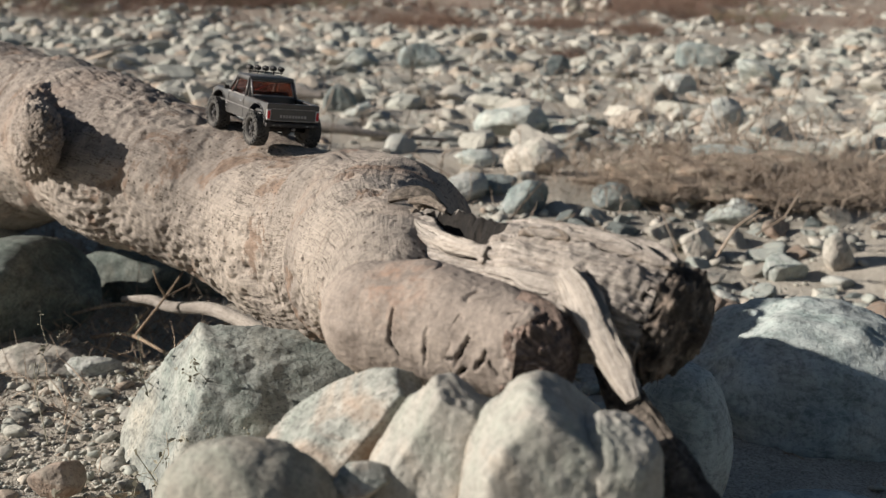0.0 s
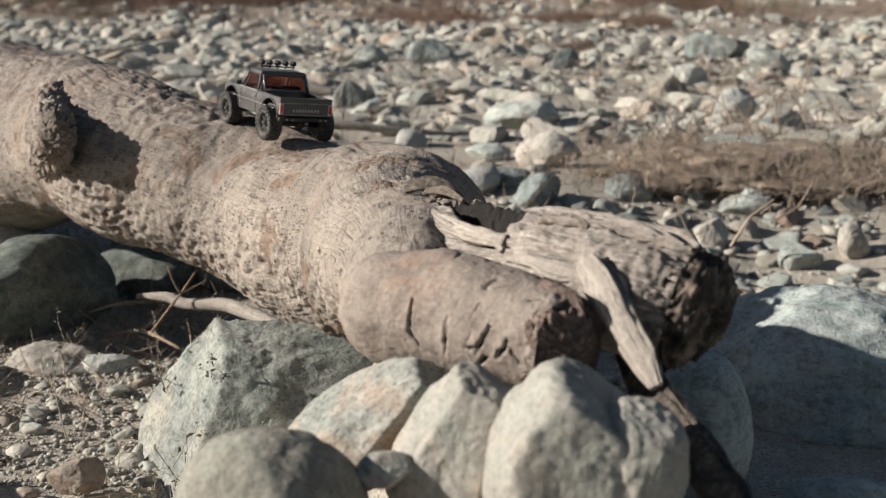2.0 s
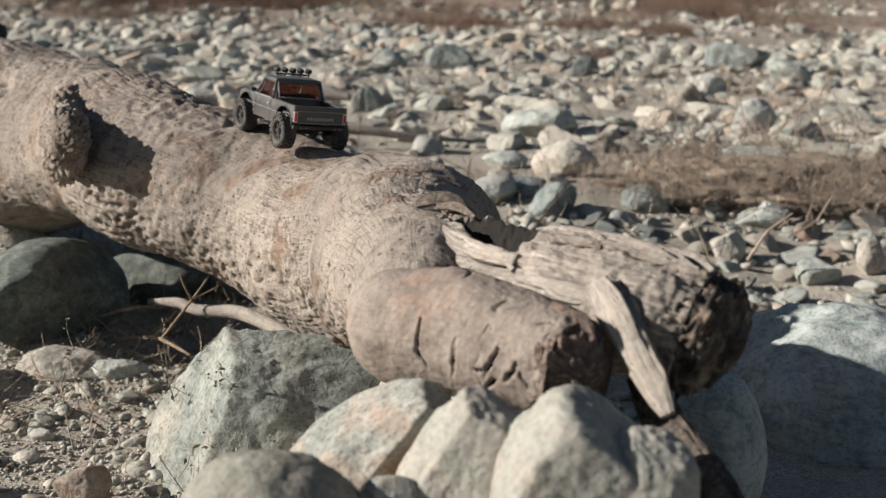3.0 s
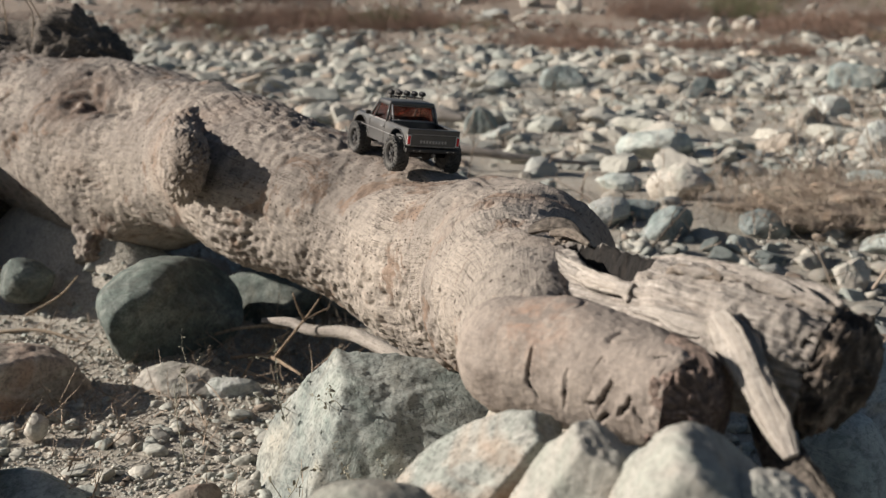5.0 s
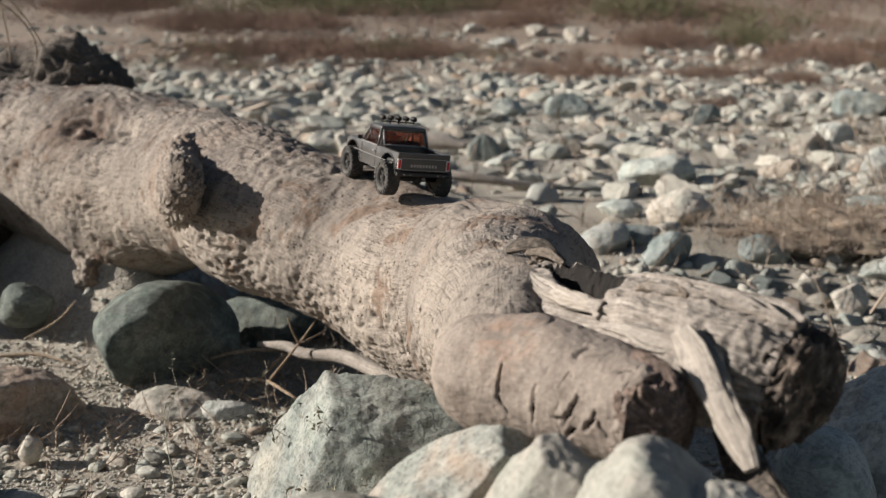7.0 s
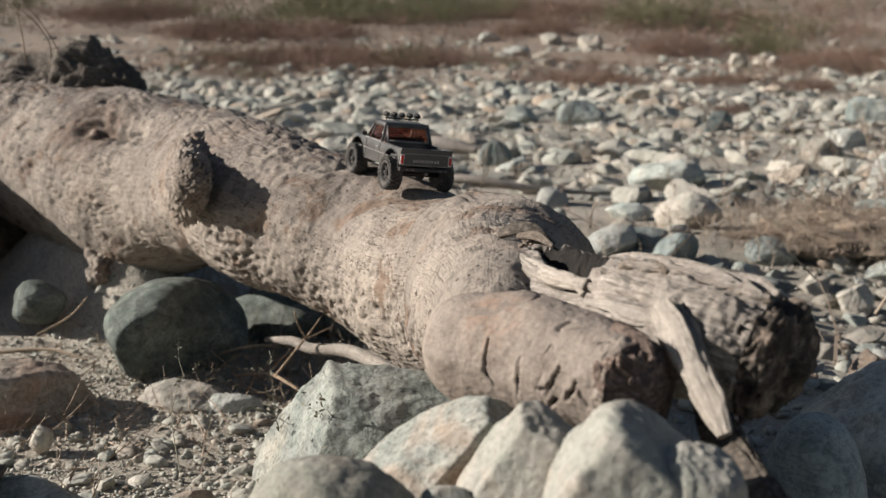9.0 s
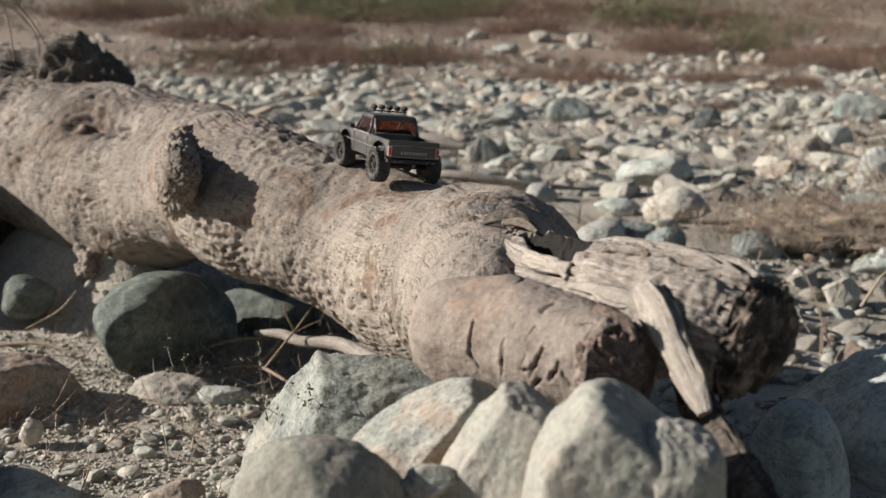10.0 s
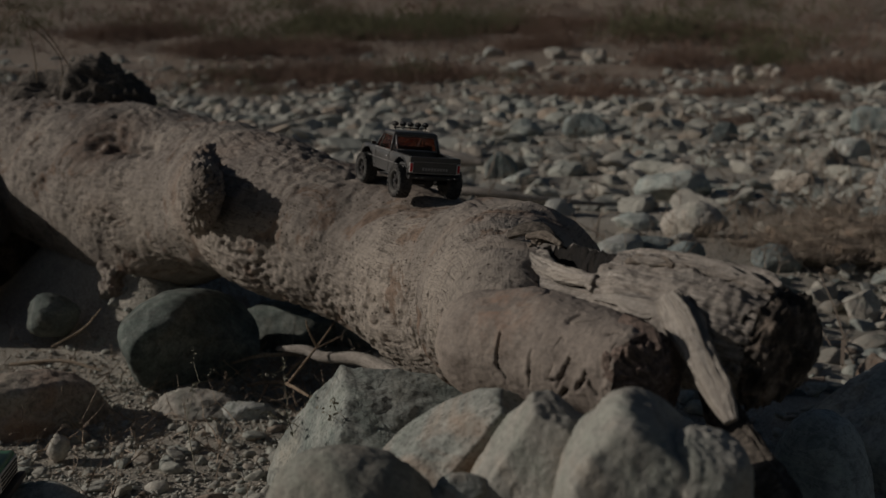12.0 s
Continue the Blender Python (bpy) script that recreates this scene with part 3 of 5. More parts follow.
gx, gy = spread(-70, 70, -0.1, 0.9, 300), spread(-40, 130, 1.2, 0.9, 330)
GX, GY = np.meshgrid(gx, gy)
gv = np.stack([GX.ravel(), GY.ravel(), height(GX, GY)], 1)
gi = np.arange(len(gv)).reshape(len(gy), len(gx))
gf = np.stack([gi[:-1, :-1], gi[:-1, 1:], gi[1:, 1:], gi[1:, :-1]], -1).reshape(-1, 4)
tagged(new("ground", mesh_of("ground", gv, gf.tolist(), M_GROUND)), "pale grey-brown river sand with grit, rising to a far bank", "ground", kind="structure")

# ---- the driftwood log ----
log = new("driftwood_log")
log.location = (0, 0, 0)
tagged(log, "weathered tan driftwood log with broken fork, resting on river stones", "log")
HOLE = np.array((0.010, 0.795, 0.390))


def hollow(p):
    """How deep the rotted hole in the fork's top reaches, from 0 to 1."""
    a, b = np.array((-0.014, 0.842)), np.array((0.017, 0.778))
    f = np.clip((p[:, :2] - a) @ (b - a) / ((b - a) @ (b - a)), 0, 1)
    off = np.linalg.norm(p[:, :2] - a - f[:, None] * (b - a), axis=1) / (0.007 + 0.007 * f)
    return np.exp(-np.clip(off + 0.35 * fbm(p * 80, 3, 29) + np.clip((HOLE[2] - 0.03 - p[:, 2]) / 0.01, 0, 5), 0, 9) ** 4)


def dip(p):
    """The worn saddle before the hole."""
    return np.exp(-(((p[:, 0] - 0.002) / 0.03) ** 2) - ((p[:, 1] - 0.765) / 0.045) ** 2) * np.clip((p[:, 2] - 0.345) / 0.02, 0, 1)


def trunk_relief(p, o, u, a):
    d = (0.002 + 0.010 * np.clip((p[:, 1] - 0.95) / 0.3, 0, 1)) * fbm(p * 5.5, 2, 21) + 0.0016 * fbm(p * 24, 3, 22)
    # mud crust: plates with low edges
    for size, thick, seed in ((9, 0.0014, 41), (22, 0.0007, 42), (57, 0.0004, 43)):
        n = fbm(p * size, 3, seed)
        d = d + thick * np.clip(n * 5, -1, 1)
    low = np.clip((0.45 - o[:, 2]) / 0.6, 0, 1) * np.clip((p[:, 1] - 0.78) / 0.15, 0, 1) * np.clip((1.75 - p[:, 1]) / 0.2, 0, 1)
    low = low * np.clip(0.75 + 0.9 * vnoise(p * 9, 27), 0, 1)
    d = d - low * (0.009 * np.clip(0.55 - pits(p @ SPIN * (82, 82, 62), 23), 0, 1) / 0.55 + 0.004 * np.clip(fbm(p * 45, 2, 64), 0, 1))
    d = d - 0.007 * np.clip(0.30 - pits(p @ SPIN * 34, 44), 0, 1) / 0.30 * np.clip(0.4 + vnoise(p * 6, 45), 0, 1)
    # broken crust along the top of the thick half
    top = np.clip((p[:, 2] - 0.31) / 0.07, 0, 1) * np.clip((p[:, 1] - 1.2) / 0.25, 0, 1) * np.clip(0.3 + 1.6 * fbm(p * 7, 3, 62), 0, 1)
    d = d + 0.0005 * fbm(p * 95, 3, 26) + top * (0.0085 * np.abs(fbm(p * 42, 4, 63)) - 0.003)
    d = d - 0.032 * hollow(p) - 0.009 * dip(p)
    # drying cracks along the grain
    for size, seed in ((6, 47), (11, 48)):
        q = np.stack([u * size * 0.9, np.cos(a) * size * 0.22, np.sin(a) * size * 0.22], 1)
        line = vnoise(q * (0.6, 4.0, 4.0) + 0.25 * fbm(p * 20, 2, seed + 5)[:, None], seed)
        d = d - 0.004 * np.exp(-((line / 0.035) ** 2)) * np.clip(vnoise(p * 5, seed + 9) * 3 + 0.2, 0, 1) * np.clip((p[:, 1] - 0.88) / 0.12, 0, 1)
    # a rotted hollow in the thick end
    d = d - 0.03 * np.exp(-(((p[:, 0] + 0.90) / 0.09) ** 2 + ((p[:, 2] - 0.37) / 0.03) ** 2)) * (o[:, 1] < 0.2) * (1 + 0.8 * vnoise(p * 40, 46))
    return d


TRUNK = [
    (-2.15, 2.70, 0.200, 0.290),
    (-1.75, 2.52, 0.250, 0.260),
    (-1.318, 2.352, 0.290, 0.153),
    (-0.930, 2.179, 0.242, 0.192),
    (-0.664, 1.929, 0.269, 0.132),
    (-0.470, 1.643, 0.279, 0.118),
    (-0.278, 1.512, 0.243, 0.109),
    (-0.156, 1.372, 0.229, 0.116),
    (-0.079, 1.201, 0.266, 0.100),
    (-0.071, 1.023, 0.295, 0.079),
    (-0.044, 0.863, 0.324, 0.0595),
    (-0.040, 0.800, 0.324, 0.0510),
    (-0.036, 0.752, 0.326, 0.035),
]
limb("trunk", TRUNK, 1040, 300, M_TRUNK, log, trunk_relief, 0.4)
# added out of view to block low sun from the hollow under the log
limb("shading_root", [(-1.55, 2.42, 0.24, 0.16), (-1.40, 2.18, 0.20, 0.145), (-1.34, 2.00, 0.14, 0.13), (-1.31, 1.88, 0.03, 0.11)], 90, 90, M_TRUNK, log, lambda p, o, u, a: 0.02 * fbm(p * 9, 3, 25), 0.4, "added unseen root reaching into the sand, shading the hollow below the log")
limb("root_stub", [(-0.94, 2.08, 0.14, 0.034), (-0.915, 2.00, 0.105, 0.028), (-0.905, 1.96, 0.08, 0.02)], 60, 70, M_TRUNK, log, lambda p, o, u, a: 0.018 * fbm(p * 30, 3, 25), 0.3, "broken stub of a root under the log")


def fork_relief(p, o, u, a):
    d = 0.0034 * fbm(p * 17, 2, 31) + 0.0016 * fbm(p * 60, 3, 37)
    ridges = vnoise(np.stack([u * 6, np.cos(a) * 4.5, np.sin(a) * 4.5], 1), 32) + 0.7 * vnoise(np.stack([u * 9, np.cos(a) * 11, np.sin(a) * 11], 1), 33)
    d = d + (0.0010 + 0.0022 * np.clip(o[:, 2], 0, 1)) * ridges + 0.0006 * fbm(p * 150, 3, 34)
    d = d - 0.032 * hollow(p) - 0.009 * dip(p)
    for size, seed in ((5.0, 38), (9.0, 39), (15.0, 40)):  # furrows along the grain
        line = vnoise(np.stack([u * 7 + size, np.cos(a) * size + 4 * u, np.sin(a) * size], 1) + 0.12 * fbm(p * 40, 2, seed + 3)[:, None], seed)
        d = d - 0.022 / size * np.exp(-((line / 0.07) ** 2)) * np.clip(0.4 + 1.5 * vnoise(p * 22, seed + 6), 0, 1) * (0.4 + 0.6 * np.clip(o[:, 2] * 2 + 0.3, 0, 1))
    end = np.clip((u - 0.145) / 0.04, 0, 1)
    return d + end * (0.0035 * fbm(p * 50, 3, 35) + 0.0015 * vnoise(p * 210, 36))


limb("broken_fork", [(-0.046, 0.905, 0.335, 0.038), (-0.016, 0.845, 0.344, 0.0405), (0.019, 0.787, 0.352, 0.039), (0.066, 0.733, 0.357, 0.037), (0.100, 0.701, 0.355, 0.0395), (0.116, 0.691, 0.352, 0.0395), (0.125, 0.686, 0.350, 0.0375)],
     170, 170, M_FORK, log, fork_relief, 0.1, "grey splintered fork with furrowed grain")


fork = bpy.data.objects["broken_fork"]
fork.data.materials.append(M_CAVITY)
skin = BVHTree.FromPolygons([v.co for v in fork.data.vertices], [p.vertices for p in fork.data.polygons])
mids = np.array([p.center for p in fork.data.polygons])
# faces down in the hole get the painted shade colour
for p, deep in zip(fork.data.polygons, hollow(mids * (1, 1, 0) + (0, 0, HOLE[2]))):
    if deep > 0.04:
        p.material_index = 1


def crumble(p, o, u, a):
    return 0.007 * fbm(p * 55, 3, 41) + 0.006 * np.abs(fbm(p * 130, 3, 42)) - 0.002


# this end faces away from the sun; its shade is in the colour
limb("rotten_end", [(0.108, 0.696, 0.352, 0.026), (0.122, 0.688, 0.350, 0.033), (0.132, 0.682, 0.349, 0.0345), (0.140, 0.677, 0.347, 0.028), (0.145, 0.673, 0.346, 0.014)], 70, 150, M_CRUMB, log, crumble, 0.35, "crumbling end of the fork, its shade painted near-black")


CRACKS = [  # drying cracks in the bark: start, end, depth
    ((-0.036, 0.706, 0.346), (-0.043, 0.699, 0.328), 0.0050), ((-0.012, 0.684, 0.341), (-0.019, 0.680, 0.322), 0.0040),
    ((-0.019, 0.680, 0.322), (-0.021, 0.684, 0.306), 0.0040), ((0.010, 0.662, 0.343), (0.000, 0.665, 0.326), 0.0060),
    ((0.020, 0.651, 0.339), (0.013, 0.656, 0.326), 0.0055), ((0.021, 0.651, 0.338), (0.027, 0.648, 0.327), 0.0035),
    ((0.007, 0.662, 0.325), (0.003, 0.667, 0.316), 0.0050), ((-0.004, 0.674, 0.327), (0.003, 0.668, 0.329), 0.0030),
    ((-0.043, 0.699, 0.328), (-0.036, 0.697, 0.316), 0.0025), ((0.030, 0.660, 0.358), (0.038, 0.655, 0.362), 0.0025),
]


CLEFT = []


def bark_relief(p, o, u, a):
    d = 0.0022 * fbm(p * 18, 2, 51) + 0.0007 * fbm(p * 70, 3, 52) + 0.0003 * fbm(p * 260, 2, 53)
    plates = fbm(p * 30, 3, 58) * 3
    d = d + 0.0007 * (np.floor(plates) + np.clip((plates - np.floor(plates) - 0.5) * 6 + 0.5, 0, 1)) / 2
    warp = p + 0.0016 * np.stack([vnoise(p * 150, 54 + k) for k in range(3)], 1)
    deepest = np.zeros(len(p))
    for first, last, deep in CRACKS:
        first, last = np.array(first), np.array(last)
        f = (warp - first) @ (last - first) / ((last - first) @ (last - first))
        off = warp - first - np.clip(f, 0, 1)[:, None] * (last - first)
        off = off - ((off * o).sum(1) * (np.abs((off * o).sum(1)) < 0.012))[:, None] * o
        off = np.linalg.norm(off, axis=1)
        cleft = np.exp(-((off / 0.0013) ** 2)) * np.clip(1.25 - 1.5 * np.abs(f - 0.5), 0.1, 1)
        d = d + deep * (0.16 * np.exp(-((off / 0.004) ** 2)) - cleft)
        deepest = np.maximum(deepest, cleft)
    CLEFT.append(deepest > 0.45)
    ring = vnoise(np.stack([u * 62 + 0.8 * vnoise(p * 60, 65), np.cos(a) * 2.2, np.sin(a) * 2.2], 1), 66)
    d = d - 0.0020 * np.exp(-((ring / 0.06) ** 2)) * np.clip(vnoise(p * 38, 67) * 4 - 0.8, 0, 1)
    # the torn rim
    rim = np.clip((u - u.max() + 0.014) / 0.014, 0, 1)
    return d + rim * (0.0035 * fbm(p * 75, 3, 55) - 0.001)


stub = limb("bark_stub", [(-0.045, 1.000, 0.308, 0.045), (-0.050, 0.905, 0.316, 0.0450), (-0.053, 0.835, 0.320, 0.0390), (-0.051, 0.785, 0.323, 0.0385), (-0.045, 0.757, 0.326, 0.0405), (-0.012, 0.729, 0.332, 0.0405), (0.022, 0.694, 0.333, 0.036), (0.043, 0.668, 0.336, 0.0315), (0.055, 0.653, 0.337, 0.0285)],
            460, 250, M_BARK, log, bark_relief, -0.25, "stub with smooth brown cracked bark")
stub.data.materials.append(M_PINK)
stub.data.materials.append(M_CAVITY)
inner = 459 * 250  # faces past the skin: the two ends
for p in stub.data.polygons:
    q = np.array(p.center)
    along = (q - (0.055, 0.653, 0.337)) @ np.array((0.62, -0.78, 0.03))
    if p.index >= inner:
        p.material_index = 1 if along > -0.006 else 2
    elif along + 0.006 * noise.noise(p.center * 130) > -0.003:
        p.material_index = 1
    # crack floors are painted shade-black too
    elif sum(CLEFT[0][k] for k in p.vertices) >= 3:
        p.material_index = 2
limb("torn_end", [(0.030, 0.684, 0.334, 0.022), (0.046, 0.665, 0.335, 0.027), (0.055, 0.654, 0.334, 0.024), (0.061, 0.647, 0.333, 0.013)], 60, 120, M_PINK, log, crumble, 0.3, "dark crumbling wood inside the broken stub")


def plank(name, rows, thick, material, parent, seed, label=""):
    """A split stave through rows (x, y, z, half width), ragged along its grain."""
    line = smooth_line(rows, 120)
    c, w = line[:, :3], line[:, 3]
    t = np.gradient(c, axis=0)
    t /= np.linalg.norm(t, axis=1)[:, None]
    across = np.cross(t, (-0.35, -0.75, 0.55))
    across /= np.linalg.norm(across, axis=1)[:, None]
    up = np.cross(across, t)
    k = 36
    a = np.linspace(0, 2 * np.pi, k + 1)[:-1]
    ca, sa = np.sign(np.cos(a)) * np.abs(np.cos(a)) ** 0.5, np.sign(np.sin(a)) * np.abs(np.sin(a)) ** 0.5
    u = np.r_[0, np.cumsum(np.linalg.norm(np.diff(c, axis=0), axis=1))]
    U, A = np.meshgrid(u, a, indexing="ij")
    rag = 1 + 0.20 * vnoise(np.stack([U.ravel() * 22, A.ravel() * 3.0, 0 * U.ravel() + seed], 1), seed).reshape(U.shape)
    rag = rag + 0.22 * vnoise(np.stack([U.ravel() * 75, A.ravel() * 9.0, 0 * U.ravel()], 1), seed + 1).reshape(U.shape) + 0.34 * vnoise(np.stack([U.ravel() * 12, A.ravel() * 14.0, 0 * U.ravel()], 1), seed + 2).reshape(U.shape)
    p = c[:, None] + rag[..., None] * (across[:, None] * (ca * 1.0)[None, :, None] * w[:, None, None] + up[:, None] * (sa * thick)[None, :, None])
    idx = np.arange(len(u) * k).reshape(len(u), k)
    nxt = np.roll(idx, -1, 1)
    faces = np.stack([idx[:-1], nxt[:-1], nxt[1:], idx[1:]], -1).reshape(-1, 4).tolist() + [idx[0][::-1].tolist(), idx[-1].tolist()]
    uv = np.stack([U.ravel(), (A * 0.008).ravel()], 1)
    return sub(name, mesh_of(name, p.reshape(-1, 3), faces, material, True, uv), parent, label)


def on_skin(rows, lift):
    """Rows of x, y, z, half width, laid on the fork's skin."""
    out = []
    for x, y, z, w in rows:
        p, n, _, _ = skin.find_nearest((x, y, z))
        out.append((*(p + lift * n), w))
    return out


plank("splinter", [(0.066, 0.684, 0.380, 0.0075), (0.074, 0.668, 0.369, 0.0100), (0.084, 0.649, 0.352, 0.0085), (0.094, 0.632, 0.334, 0.0075), (0.100, 0.621, 0.323, 0.004)], 0.0026, M_SPLIT, log, 61, "pale split splinter of fresh wood")
plank("stave", on_skin([(-0.030, 0.830, 0.380, 0.0015), (-0.020, 0.800, 0.378, 0.0032), (-0.003, 0.768, 0.376, 0.0035), (0.012, 0.742, 0.376, 0.004)], 0.0), 0.0016, M_STAVE, log, 64, "pale exposed strip of wood")
plank("stave", on_skin([(0.016, 0.735, 0.374, 0.0015), (0.034, 0.713, 0.371, 0.0035), (0.048, 0.699, 0.369, 0.0065), (0.064, 0.686, 0.370, 0.005), (0.070, 0.682, 0.370, 0.002)], 0.0002), 0.0014, M_STAVE, log, 67, "pale exposed strip of wood")
for k, (dx, w) in enumerate([(0.012, 0.004), (0.026, 0.003), (0.040, 0.004), (0.052, 0.003)]):
    plank("ridge", on_skin([(0.025 + dx, 0.800 - 0.2 * dx, 0.395, w * 0.4), (0.048 + dx, 0.760 - 0.2 * dx, 0.395, w), (0.085 + dx, 0.712 - 0.2 * dx, 0.394, w), (0.110 + 0.7 * dx, 0.690 - 0.3 * dx, 0.391, w * 0.4)], 0.0005), 0.0028, M_FORK, log, 70 + 3 * k, "raised furrow of grey wood")
for k, (x, y, r) in enumerate([(-0.030, 0.872, 0.007), (-0.022, 0.864, 0.005), (-0.014, 0.856, 0.006), (-0.036, 0.850, 0.004), (0.098, 0.735, 0.005), (0.090, 0.742, 0.006), (0.083, 0.748, 0.004)]):
    p = skin.find_nearest((x, y, 0.40))[0]
    verts, faces = rock_shape(500 + k, (r, r * 0.7, r * 0.6), planes=5, sharp=20, rough=0.5, n=4)
    sub("crumb", mesh_of("crumb", verts + np.array(p), faces, M_HEART), log, "dark crumbling flake of wood")
plank("torn_flap", [(0.038, 0.672, 0.3675, 0.004), (0.047, 0.662, 0.3655, 0.0050), (0.055, 0.653, 0.3620, 0.0055), (0.061, 0.647, 0.356, 0.002)], 0.0013, M_PINK, log, 87, "reddish flap of torn inner wood")
# ragged crest of the fork
g = np.random.default_rng(77)
for k in range(16):
    f = k / 15
    x, y, z = 0.050 + 0.075 * f, 0.735 - 0.062 * f, 0.392
    w, reach_ = g.uniform(0.0016, 0.0038), g.uniform(0.006, 0.013)
    rows = [(x - 0.8 * reach_, y + 0.7 * reach_, z, w * 0.6), (x, y, z + g.uniform(0.0, 0.003), w), (x + 0.75 * reach_, y - 0.6 * reach_, z, w * 0.35)]
    rows = on_skin(rows, g.uniform(0.0008, 0.0024))
    plank("chip", rows, g.uniform(0.0018, 0.0034), M_FORK if k % 3 else M_HEART, log, 110 + 4 * k, "weathered chip of wood on the ragged crest")
# curled shell over the hole
plank("shell", [(-0.050, 0.885, 0.383, 0.003), (-0.036, 0.874, 0.390, 0.005), (-0.022, 0.862, 0.391, 0.0045), (-0.010, 0.850, 0.386, 0.002)], 0.0022, M_ROT, log, 93, "dark curled shell of rotten wood over the hole")
plank("shell", [(-0.034, 0.862, 0.386, 0.002), (-0.020, 0.852, 0.389, 0.0035), (-0.006, 0.838, 0.384, 0.0015)], 0.0018, M_HEART, log, 97, "dark curled shell of rotten wood over the hole")
plank("stave", on_skin([(-0.036, 0.832, 0.380, 0.0020), (-0.022, 0.806, 0.378, 0.0050), (-0.006, 0.776, 0.376, 0.0060), (0.008, 0.752, 0.374, 0.0045), (0.016, 0.742, 0.372, 0.002)], 0.0003), 0.0018, M_SPLIT, log, 101, "pale exposed strip of wood")
# dark wood here stands for the neighbouring stone's shade on the strip
plank("root_strip", [(0.096, 0.690, 0.318, 0.008), (0.104, 0.655, 0.308, 0.010), (0.117, 0.620, 0.294, 0.011), (0.131, 0.585, 0.279, 0.011), (0.146, 0.545, 0.260, 0.010), (0.152, 0.510, 0.240, 0.008)], 0.007, M_ROT, log, 83, "strip of root wood running down to the stones, shade painted into its colour")


def knot_relief(p, o, u, a):
    return 0.009 * fbm(p * 30, 3, 91) + 0.009 * np.abs(fbm(p * 80, 3, 92)) - 0.003


limb("knot", [(-0.605, 1.700, 0.310, 0.075), (-0.580, 1.600, 0.318, 0.058), (-0.557, 1.545, 0.327, 0.046), (-0.541, 1.507, 0.334, 0.039), (-0.536, 1.490, 0.337, 0.034)], 110, 150, M_TRUNK, log, knot_relief, 0.1, "stub of a broken side branch", 0.62)
limb("knot_heart", [(-0.526, 1.500, 0.335, 0.027), (-0.535, 1.486, 0.337, 0.036), (-0.542, 1.477, 0.339, 0.031), (-0.546, 1.471, 0.340, 0.016)], 60, 130, M_KNOT, log, knot_relief, 0.25, "crumbling brown heartwood", 0.68)

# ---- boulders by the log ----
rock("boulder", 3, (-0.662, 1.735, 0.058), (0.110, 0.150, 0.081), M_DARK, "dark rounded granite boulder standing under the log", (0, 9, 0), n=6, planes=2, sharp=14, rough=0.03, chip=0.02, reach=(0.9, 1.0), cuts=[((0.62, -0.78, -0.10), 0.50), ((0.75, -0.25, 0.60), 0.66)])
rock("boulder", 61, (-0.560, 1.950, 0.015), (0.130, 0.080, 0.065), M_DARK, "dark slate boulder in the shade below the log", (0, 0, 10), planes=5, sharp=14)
rock("boulder", 8, (-0.795, 1.460, 0.012), (0.105, 0.095, 0.064), M_RUST, "brown rust-stained boulder on the sand", (0, 8, 0), n=6, planes=3, sharp=20, chip=0.04, reach=(0.8, 0.98), cuts=[((0.80, -0.60, 0.08), 0.42), ((0.35, -0.93, 0.05), 0.55)])
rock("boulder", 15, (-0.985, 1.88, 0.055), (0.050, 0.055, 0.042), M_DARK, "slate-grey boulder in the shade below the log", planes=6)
rock("stone", 19, (-0.575, 1.535, 0.000), (0.072, 0.045, 0.034), M_CREAM, "small pale stone half sunk in sand", (0, 0, -10), planes=7, sharp=40, chip=0.06)
rock("stone", 20, (-0.505, 1.535, 0.000), (0.05, 0.03, 0.022), M_PALE, "flat pale stone half sunk in sand", (0, 0, -5), planes=10, sharp=18)
rock("boulder", 23, (-0.218, 1.205, 0.018), (0.166, 0.125, 0.150), M_GNEISS, "pale veined gneiss boulder with a sharp peak", n=6, planes=2, sharp=60, rough=0.03, chip=0.035, reach=(0.8, 0.98),
     cuts=[((-0.82, -0.36, 0.48), 0.37), ((0.12, -0.28, 0.93), 0.42), ((0.22, -0.52, 0.82), 0.42), ((0.02, -0.90, 0.43), 0.48), ((0.0, 0.85, 0.5), 0.5)])
rock("boulder", 27, (-0.066, 0.664, 0.275), (0.061, 0.042, 0.030), M_SLAB, "speckled granite slab with an orange stain", (0, -27, 8), n=6, planes=1, sharp=60, rough=0.03, chip=0.03, reach=(0.9, 0.98),
     cuts=[((-0.30, -0.2, 0.93), 0.60), ((0.5, -0.75, -0.35), 0.55), ((0.95, -0.1, 0.1), 0.75), ((-0.2, -0.75, 0.5), 0.62)])
rock("boulder", 31, (-0.013, 0.612, 0.284), (0.036, 0.032, 0.052), M_BIG, "pale grey granite stone with a blunt top", (0, 8, 0), n=6, planes=2, sharp=45, rough=0.03, chip=0.028, reach=(0.85, 0.98),
     cuts=[((-0.78, -0.2, 0.5), 0.55), ((0.9, -0.30, -0.05), 0.62), ((0.15, -0.1, 1.0), 0.80), ((-0.25, -0.9, 0.3), 0.60)])
rock("boulder", 35, (0.052, 0.572, 0.288), (0.049, 0.046, 0.060), M_BIG, "large pale granite stone, rounded and pitted", n=6, planes=1, sharp=26, rough=0.03, chip=0.022, reach=(0.92, 1.0), boxy=0.8, cuts=[((0.0, -0.15, 1.0), 0.82), ((-0.7, -0.1, 0.7), 0.78), ((0.62, -0.1, 0.78), 0.58), ((0.0, -1.0, 0.35), 0.72)])
